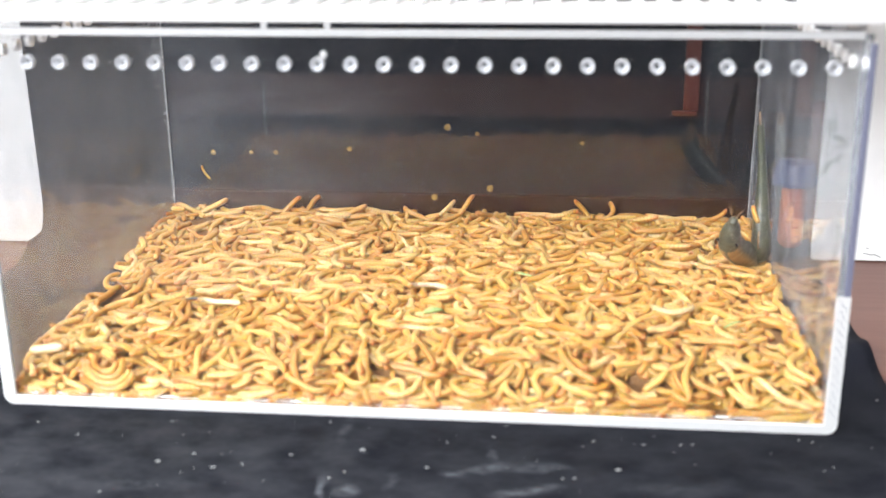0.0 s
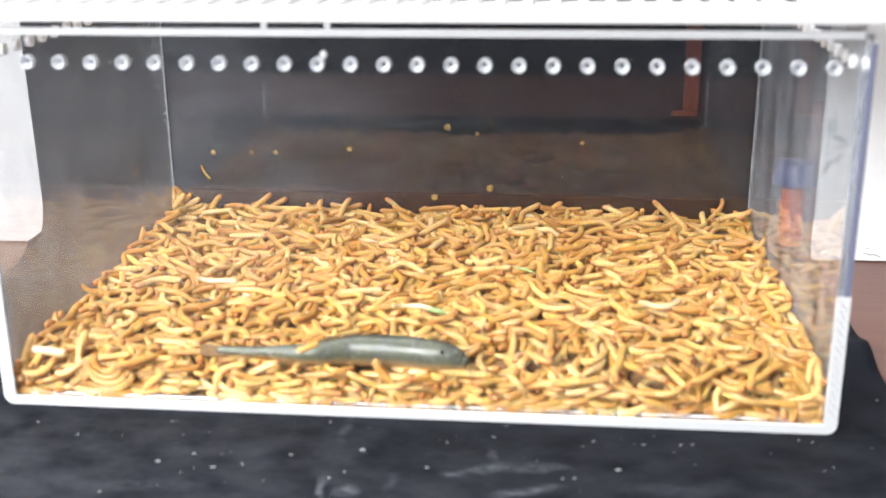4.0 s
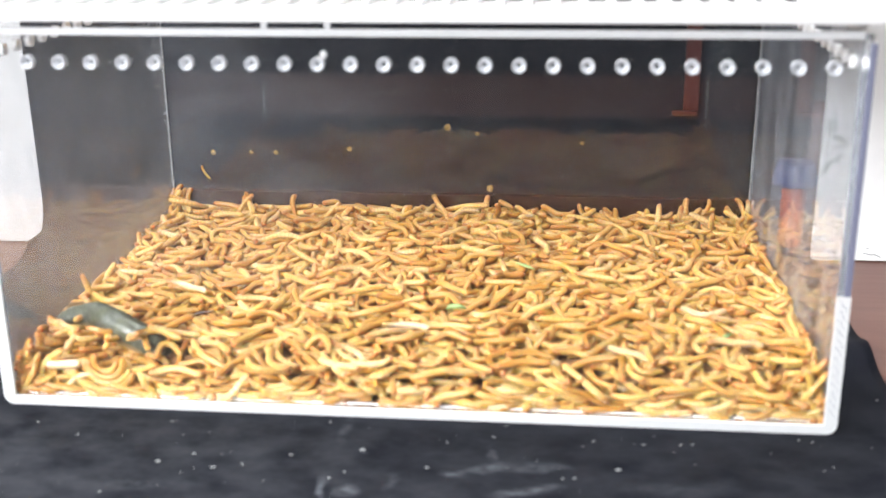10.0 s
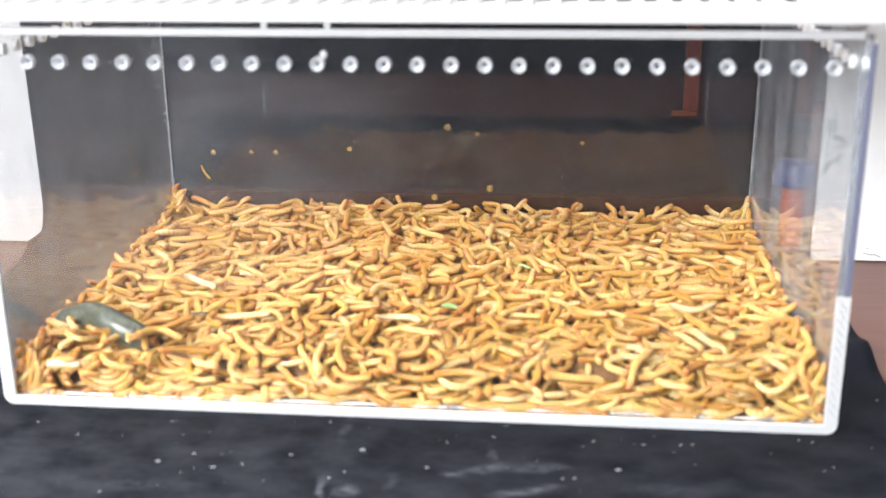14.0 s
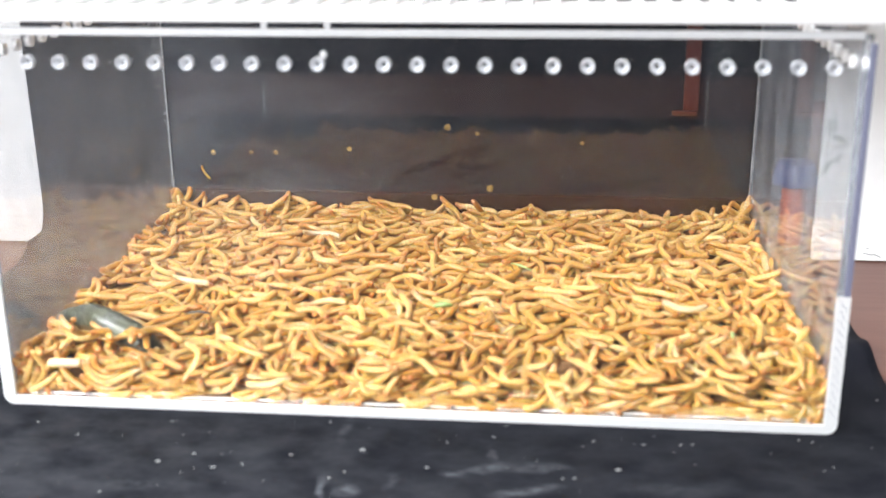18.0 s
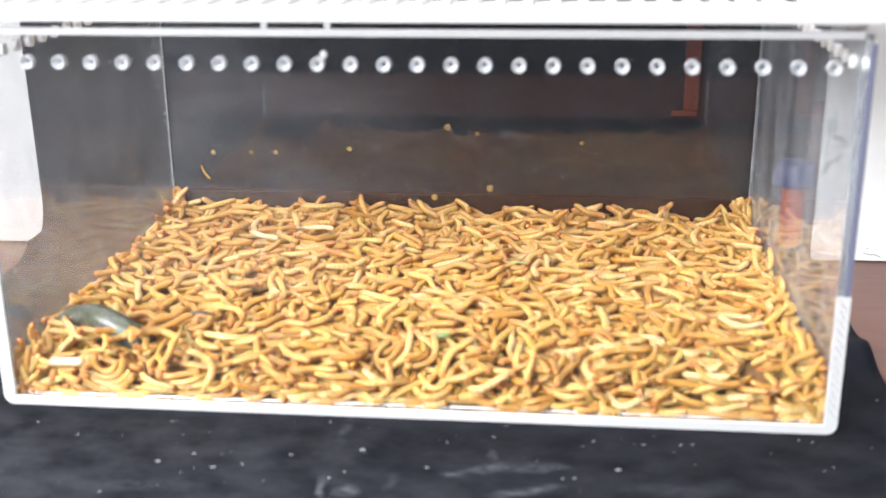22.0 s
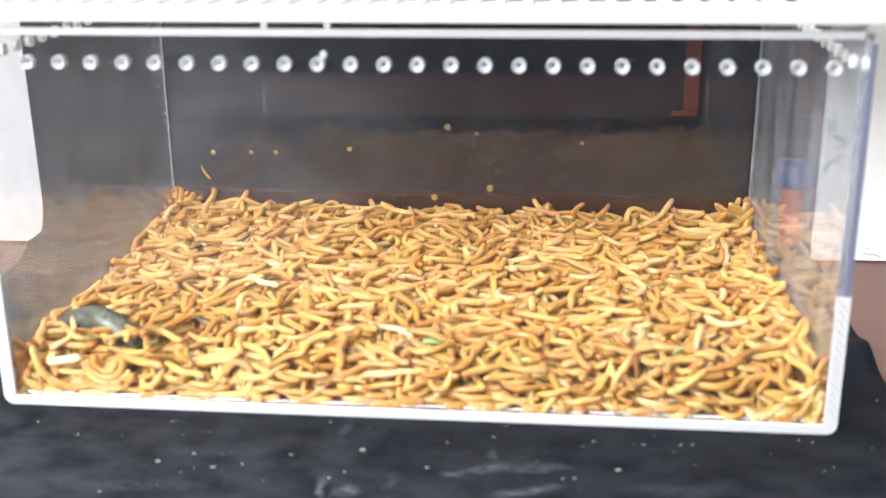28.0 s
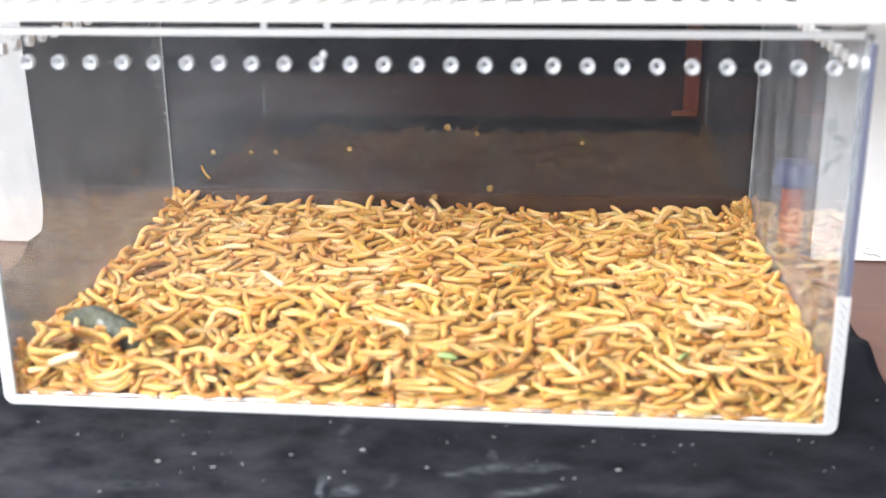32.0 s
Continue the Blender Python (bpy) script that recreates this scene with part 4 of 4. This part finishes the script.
    spine(3.5, (-0.0480, 0.0100, 0.0150), (-0.0330, 0.0100, 0.0150), (-0.0170, 0.0100, 0.0150), (-0.0040, 0.0160, 0.0150), (0.0160, 0.0150, 0.0150), (0.0330, 0.0100, 0.0150))
    spine(4.2, (-0.0800, 0.0100, 0.0150), (-0.0590, 0.0100, 0.0150), (-0.0430, 0.0100, 0.0150), (-0.0270, 0.0140, 0.0150), (-0.0050, 0.0130, 0.0150), (0.0140, 0.0100, 0.0150))
    spine(4.9, (-0.1200, 0.0100, 0.0150), (-0.0960, 0.0100, 0.0150), (-0.0800, 0.0100, 0.0150), (-0.0660, 0.0220, 0.0150), (-0.0460, 0.0200, 0.0150), (-0.0260, 0.0170, 0.0150))
    spine(5.5, (-0.1440, 0.0100, 0.0150), (-0.1370, 0.0110, 0.0150), (-0.1120, 0.0100, 0.0150), (-0.0910, 0.0100, 0.0150), (-0.0760, 0.0310, 0.0150), (-0.0550, 0.0250, 0.0150))
    spine(5.7, (-0.1420, 0.0100, 0.0240), (-0.1350, 0.0100, 0.0150), (-0.1190, 0.0100, 0.0150), (-0.1050, 0.0100, 0.0150), (-0.0870, 0.0270, 0.0150), (-0.0580, 0.0220, 0.0150))
    spine(6.0, (-0.1440, 0.0100, 0.0450), (-0.1440, 0.0100, 0.0330), (-0.1370, 0.0100, 0.0210), (-0.1220, 0.0100, 0.0150), (-0.1080, 0.0130, 0.0140), (-0.0970, 0.0270, 0.0130), (-0.0790, 0.0290, 0.0130), (-0.0700, 0.0260, 0.0090))
    spine(6.1, (-0.1420, 0.0100, 0.0280), (-0.1420, 0.0100, 0.0150), (-0.1220, 0.0100, 0.0150), (-0.1090, 0.0140, 0.0150), (-0.0980, 0.0280, 0.0150), (-0.0780, 0.0310, 0.0150))
    spine(6.3, (-0.1410, 0.0230, 0.0280), (-0.1360, 0.0250, 0.0150), (-0.1150, 0.0100, 0.0150), (-0.1050, 0.0100, 0.0150), (-0.0970, 0.0250, 0.0150), (-0.0800, 0.0390, 0.0150))
    spine(6.5, (-0.1410, 0.0200, 0.0080), (-0.1440, 0.0330, 0.0150), (-0.1380, 0.0420, 0.0150), (-0.1150, 0.0320, 0.0150), (-0.0930, 0.0210, 0.0150), (-0.0740, 0.0270, 0.0150))
    spine(6.7, (-0.1440, 0.0340, 0.0060), (-0.1440, 0.0370, 0.0100), (-0.1360, 0.0360, 0.0150), (-0.1180, 0.0300, 0.0150), (-0.0960, 0.0150, 0.0150), (-0.0870, 0.0270, 0.0040))
    spine(6.9, (-0.1440, 0.0270, 0.0150), (-0.1440, 0.0350, 0.0150), (-0.1410, 0.0310, 0.0150), (-0.1220, 0.0300, 0.0150), (-0.0960, 0.0150, 0.0150), (-0.0870, 0.0270, 0.0040))
    spine(7.2, (-0.1440, 0.0340, 0.0060), (-0.1440, 0.0330, 0.0150), (-0.1360, 0.0360, 0.0150), (-0.1180, 0.0290, 0.0150), (-0.0940, 0.0150, 0.0140), (-0.0850, 0.0220, 0.0040))
    spine(8.0, (-0.1200, 0.0420, 0.0040), (-0.1390, 0.0400, 0.0040), (-0.1440, 0.0400, 0.0060), (-0.1440, 0.0410, 0.0130), (-0.1320, 0.0350, 0.0150), (-0.1120, 0.0250, 0.0150), (-0.0960, 0.0210, 0.0110), (-0.0880, 0.0260, 0.0020))
    spine(10.0, (-0.1200, 0.0420, 0.0040), (-0.1390, 0.0400, 0.0040), (-0.1440, 0.0400, 0.0060), (-0.1420, 0.0350, 0.0145), (-0.1300, 0.0340, 0.0175), (-0.1190, 0.0270, 0.0170), (-0.1040, 0.0230, 0.0110), (-0.0980, 0.0290, 0.0020))
    spine(13.0, (-0.1200, 0.0420, 0.0040), (-0.1390, 0.0400, 0.0040), (-0.1440, 0.0400, 0.0060), (-0.1430, 0.0350, 0.0145), (-0.1310, 0.0340, 0.0175), (-0.1200, 0.0270, 0.0170), (-0.1070, 0.0240, 0.0110), (-0.1010, 0.0290, 0.0020))
    spine(17.0, (-0.1200, 0.0420, 0.0040), (-0.1390, 0.0400, 0.0040), (-0.1440, 0.0400, 0.0060), (-0.1420, 0.0350, 0.0145), (-0.1310, 0.0320, 0.0175), (-0.1230, 0.0280, 0.0170), (-0.1100, 0.0260, 0.0110), (-0.1050, 0.0310, 0.0020))
    spine(21.0, (-0.1200, 0.0420, 0.0040), (-0.1390, 0.0400, 0.0040), (-0.1440, 0.0400, 0.0060), (-0.1420, 0.0340, 0.0145), (-0.1310, 0.0320, 0.0175), (-0.1220, 0.0280, 0.0170), (-0.1100, 0.0260, 0.0110), (-0.1050, 0.0310, 0.0020))
    spine(25.0, (-0.1200, 0.0420, 0.0040), (-0.1390, 0.0400, 0.0040), (-0.1440, 0.0400, 0.0060), (-0.1390, 0.0320, 0.0145), (-0.1300, 0.0310, 0.0175), (-0.1230, 0.0260, 0.0170), (-0.1140, 0.0270, 0.0110), (-0.1100, 0.0330, 0.0020))
    spine(28.5, (-0.1200, 0.0420, 0.0040), (-0.1390, 0.0400, 0.0040), (-0.1440, 0.0400, 0.0060), (-0.1390, 0.0310, 0.0145), (-0.1290, 0.0300, 0.0175), (-0.1220, 0.0270, 0.0170), (-0.1130, 0.0270, 0.0110), (-0.1100, 0.0330, 0.0020))
    spine(32.0, (-0.1200, 0.0420, 0.0040), (-0.1390, 0.0400, 0.0040), (-0.1440, 0.0400, 0.0060), (-0.1380, 0.0320, 0.0145), (-0.1290, 0.0300, 0.0175), (-0.1230, 0.0260, 0.0170), (-0.1130, 0.0270, 0.0110), (-0.1100, 0.0330, 0.0020))

fish_path()
fish()
heap_worms()
worm_mass()

# ---------------------------------------------------------------- small things


def leaf_bits():
    """Green leaf scraps and a dark husk that drift on the worms: time and place of each."""
    rnd = random.Random(2)
    drift = (((0.0, 0.0039, 0.0540), (3.0, 0.0031, 0.0503), (6.0, 0.0130, 0.0554), (9.0, 0.0133, 0.0523), (13.0, 0.0116, 0.0584), (19.0, 0.0083, 0.0562), (23.0, 0.0111, 0.0215), (28.0, 0.0070, 0.0200), (32.0, 0.0137, 0.0110)),
             ((0.0, 0.1230, 0.0506), (3.0, 0.1222, 0.0529), (9.0, 0.1178, 0.0348), (13.0, 0.1232, 0.0386), (19.0, 0.1195, 0.0317), (23.0, 0.1078, 0.0201), (28.0, 0.0995, 0.0205), (32.0, 0.1013, 0.0170)),
             ((0.0, 0.0401, 0.1015), (9.0, 0.0400, 0.1044), (19.0, 0.0374, 0.1087), (23.0, 0.0353, 0.1101), (28.0, 0.0369, 0.1087), (32.0, 0.0336, 0.1069)),
             ((0.0, -0.0969, 0.0630), (6.0, -0.0897, 0.0570), (9.0, -0.0902, 0.0505), (19.0, -0.0915, 0.0454), (25.0, -0.0892, 0.0456), (32.0, -0.0912, 0.0333)))
    for number, path in enumerate(drift):
        husk = number == 3
        bm = bmesh.new()
        n = 9
        size = (0.0110, 0.0085, 0.0100, 0.0110)[number]
        rows2 = []
        for i in range(n + 1):
            u = i / n
            w = (0.0013 if number == 0 else 0.0011) * math.sin(math.pi * (0.08 + 0.86 * u))
            curl = (2.4, 0.6, 0.5, 0.9)[number]
            px, pz = size * math.sin(curl * (u - 0.5)) / curl, size * (math.cos(curl * (u - 0.5)) - 1) / curl
            rows2.append([bm.verts.new((px, s * w, pz + h)) for s, h in ((-1, 0), (0, 0.0004), (1, 0), (0, -0.0001))])
        for a, b in zip(rows2, rows2[1:]):
            for k in range(4):
                bm.faces.new((a[k], a[(k + 1) % 4], b[(k + 1) % 4], b[k]))
        bm.faces.new(rows2[0][::-1])
        bm.faces.new(rows2[-1])
        ob = part("dark_husk" if husk else "leaf_scrap", bm, DARK_LEAF if husk else LEAF, smooth=True)
        if husk:
            tagged(ob, "small dark dry husk among the mealworms", "husk")
        else:
            tagged(ob, "small curled green leaf scrap on the mealworms", "leaf scrap", group="leaf scraps")
        turn = (-20, 25, -35, 20)[number]
        track = []
        for t, x, y in path:
            turn += rnd.uniform(-25, 25)
            track.append((t, pose(x, y, worm_surface(x, y, t) + (0.0012 if number == 0 else 0.0004), rnd.uniform(-15, 15) + (40 if number == 0 else 0), rnd.uniform(-12, 12), turn)))
        MOVES.append((ob, track))


def pale_worms():
    """Three whitish worms whose way can be followed."""
    rnd = random.Random(9)
    drift = (((0.0, 0.1009, 0.0622), (3.0, 0.0967, 0.0662), (6.0, 0.0985, 0.0601), (9.0, 0.1128, 0.0570), (13.0, 0.1095, 0.0579), (19.0, 0.1049, 0.0563), (23.0, 0.1297, 0.0436), (28.0, 0.1195, 0.0486), (32.0, 0.1106, 0.0467)),
             ((0.0, -0.0019, 0.0839), (6.0, -0.0053, 0.0447), (13.0, -0.0038, 0.0331), (19.0, -0.0650, 0.1554), (22.0, -0.0650, 0.1554), (25.0, -0.0276, 0.0683), (28.0, -0.0099, 0.0367), (32.0, -0.0096, 0.0344)),
             ((0.0, -0.0864, 0.0605), (3.0, -0.0902, 0.0844), (6.0, -0.1012, 0.0729), (9.0, -0.1036, 0.0727), (13.0, -0.0979, 0.0746), (19.0, -0.1048, 0.0847), (23.0, -0.0807, 0.1497), (28.0, -0.0741, 0.0870), (32.0, -0.0695, 0.0859)))
    for number, path in enumerate(drift):
        ob = tagged(new("pale_mealworm", PALE_MESHES[number]), "whitish freshly moulted mealworm lying on top", "mealworm", group="mealworms in the tank")
        turn = rnd.uniform(-20, 20)
        track = []
        for t, x, y in path:
            turn += rnd.uniform(-18, 18)
            track.append((t, pose(x, y, worm_surface(x, y, t) + 0.0004, 0, rnd.uniform(-6, 6), turn)))
        MOVES.append((ob, track))


def pane_marks():
    """Scratches, a dried worm and a water drop on the panes, and two tabs under the lid."""
    rnd = random.Random(13)
    bm = bmesh.new()
    for k in range(60):
        u = rnd.random()
        x = -0.059 + 0.10 * u + rnd.uniform(-0.004, 0.004)
        z = 0.0745 + 0.006 * math.sin(1.7 * u) + rnd.uniform(-0.0022, 0.0016) * (0.3 + u)
        length = rnd.uniform(0.0008, 0.0045)
        one = box((-length / 2, -0.00004, -0.00002), (length / 2, 0.00004, 0.00002))
        one.transform(pose(x, D - 0.0001, z, 0, -8 + 14 * u + rnd.uniform(-3, 3), 0))
        mesh = bpy.data.meshes.new("scratch")
        one.to_mesh(mesh)
        one.free()
        bm.from_mesh(mesh)
        bpy.data.meshes.remove(mesh)
    tagged(part("pane_scratches", bm, DUST), "fine whitish scratches on the back pane", "scratches", kind="stuff")
    ob = new("dried_mealworm", worm_mesh("dried_mealworm", [placed(worm_data(0.0085, 0.00065, 1.4, 0.2, 0.0), pose(0, 0, 0, 90))]))
    ob.data.materials.append(WORM)
    ob.matrix_world = pose(-0.1320, D - 0.0009, 0.0334, 0, 58, 0)
    tagged(ob, "small dried orange mealworm skin stuck to the back pane", "mealworm skin")
    bm = bmesh.new()
    bmesh.ops.create_uvsphere(bm, u_segments=14, v_segments=9, radius=0.0014, matrix=Matrix.Diagonal((0.9, 0.5, 1.1, 1)))
    ob = part("white_droplet", bm, FROSTED, smooth=True)
    ob.location = (-0.0253, -0.0008, 0.1284)
    tagged(ob, "small whitish droplet stuck beside a vent hole", "droplet")
    for x in (-0.0451, -0.0237):
        ob = part("lid_tab", box((x - 0.0011, -0.0008, TOP + 0.0006), (x + 0.0011, -0.0003, 0.1393), 0.0002, 1), FROSTED)
        tagged(ob, "small clear tab between pane and lid", "tab", group="lid tabs")


def dust():
    """Pale specks on the sheet in front of the tank."""
    rnd = random.Random(4)
    bm = bmesh.new()
    spots = [(-0.1351, -0.0152, 1.0), (-0.1165, -0.0235, 1.0), (-0.0858, -0.0105, 1.0), (-0.0811, -0.0400, 2.0), (-0.0703, -0.0337, 1.3), (-0.0609, -0.0425, 1.6), (-0.0515, -0.0396, 1.3),
             (-0.0363, -0.0316, 1.2), (-0.0274, -0.0063, 1.0), (-0.0121, -0.0261, 2.0), (0.0118, -0.0366, 1.6), (-0.0157, -0.0417, 1.2), (-0.0936, -0.0613, 1.3), (-0.0200, -0.0464, 1.5),
             (0.0372, -0.0042, 1.0), (0.0330, -0.0130, 1.0), (0.0683, -0.0132, 1.0), (0.0858, -0.0143, 1.0), (0.0987, -0.0134, 1.0), (0.1027, -0.0128, 1.0), (0.0762, -0.0327, 1.9),
             (0.0577, -0.0403, 1.2), (0.0615, -0.0395, 1.2), (0.1404, -0.0063, 1.0), (0.1448, -0.0074, 1.0), (0.1755, 0.0283, 0.9), (0.0170, -0.0181, 1.0)]
    spots += [(rnd.uniform(-0.19, 0.175), rnd.uniform(-0.115, -0.006), rnd.uniform(0.3, 0.65)) for _ in range(110)]
    for x, y, r in spots:
        m = Matrix.Translation((x, y, DESK_Z + 0.0010)) @ pose(0, 0, 0, 0, 0, rnd.uniform(-30, 30)) @ Matrix.Diagonal((rnd.uniform(0.9, 1.8), 1, 0.5, 1))
        bmesh.ops.create_icosphere(bm, subdivisions=1, radius=0.00042 * r, matrix=m)
    tagged(part("dust_specks", bm, DUST), "pale dust specks scattered on the black sheet", "dust", kind="stuff")


def pane_specks():
    rnd = random.Random(6)
    bm = bmesh.new()
    for k in range(620):
        side = rnd.choice((-1, -1, -1, -1, 1, 0))
        r = rnd.uniform(0.00007, 0.00026)
        if side:
            y, z = D - 0.09 * rnd.random() ** 2.5, rnd.uniform(0.02, 0.125)
            m = Matrix.Translation((side * (W - 0.0003), y, z)) @ Matrix.Diagonal((0.4, 1, rnd.uniform(1, 2.5), 1))
        else:
            r *= 0.6
            m = Matrix.Translation((rnd.uniform(-W, W), D - 0.0002, rnd.uniform(0.02, 0.12))) @ Matrix.Diagonal((rnd.uniform(1, 2.5), 0.4, 1, 1))
        bmesh.ops.create_icosphere(bm, subdivisions=1, radius=r, matrix=m)
    tagged(part("pane_specks", bm, SPECK), "tiny whitish specks stuck to the clear panes", "specks", kind="stuff")


def crumbs():
    for x, z, r in ((-0.0036, 0.0587, 0.0014), (0.0184, 0.0265, 0.0015), (-0.0107, 0.0213, 0.0014), (-0.1278, 0.0436, 0.0012), (-0.1073, 0.0439, 0.0009), (-0.0942, 0.0441, 0.0010), (-0.0550, 0.0465, 0.0011), (0.0116, 0.0556, 0.0009), (0.0651, 0.0514, 0.0009)):
        bm = bmesh.new()
        bmesh.ops.create_icosphere(bm, subdivisions=2, radius=r * 1.25)
        for v in bm.verts:
            v.co *= 1 + 0.25 * noise.noise(v.co * 900)
            v.co.y *= 0.35
        ob = part("food_crumb", bm, CRUMB, smooth=True)
        ob.location = (x, D + PANE + 0.0006, z)
        tagged(ob, "small yellow food crumb stuck to the back pane", "crumb", group="crumbs on the back pane")


def bottle():
    b = tagged(new("bottle"), "small orange red bottle under a wide blue cap", "bottle")
    part("body", lathe([(0.0050, 0.0), (0.0062, 0.0008), (0.0064, 0.004), (0.0062, 0.0300), (0.0055, 0.0334)], 28), BOTTLE_RED, b, smooth=True)
    part("cap", lathe([(0.0112, 0.0338), (0.0116, 0.0346), (0.0114, 0.0375), (0.0094, 0.0446), (0.0088, 0.0453)], 28), BLUE, b, "wide tapered blue cap", smooth=True)
    b.location = (0.1772, 0.2130, DESK_Z + 0.0010)


# added bar that stands in for a red stand's reflection in the back pane
def red_reflection():
    s = tagged(new("red_reflection"), "red bar with a short foot standing in for a reflection", "plastic strip")
    part("upright", box((0.1178, 0.2300, 0.0625), (0.1256, 0.2322, 0.1120), 0.0006), RED, s)
    part("foot", box((0.1122, 0.2298, 0.0598), (0.1250, 0.2322, 0.0623), 0.0006), RED, s)


# a dark reddish brown strip along the foot of the back pane
def batten():
    tagged(part("wood_batten", box((-0.152, D + 0.0055, DESK_Z + 0.0012), (0.152, D + 0.0085, 0.0225), 0.001), BROWN_RED), "dark reddish brown strip low behind the tank", "batten")


leaf_bits()
pale_worms()
pane_marks()
dust()
pane_specks()
crumbs()
bottle()
red_reflection()
batten()


def motions():
    for thing, rows in MOVES:
        walk(thing, rows)


motions()
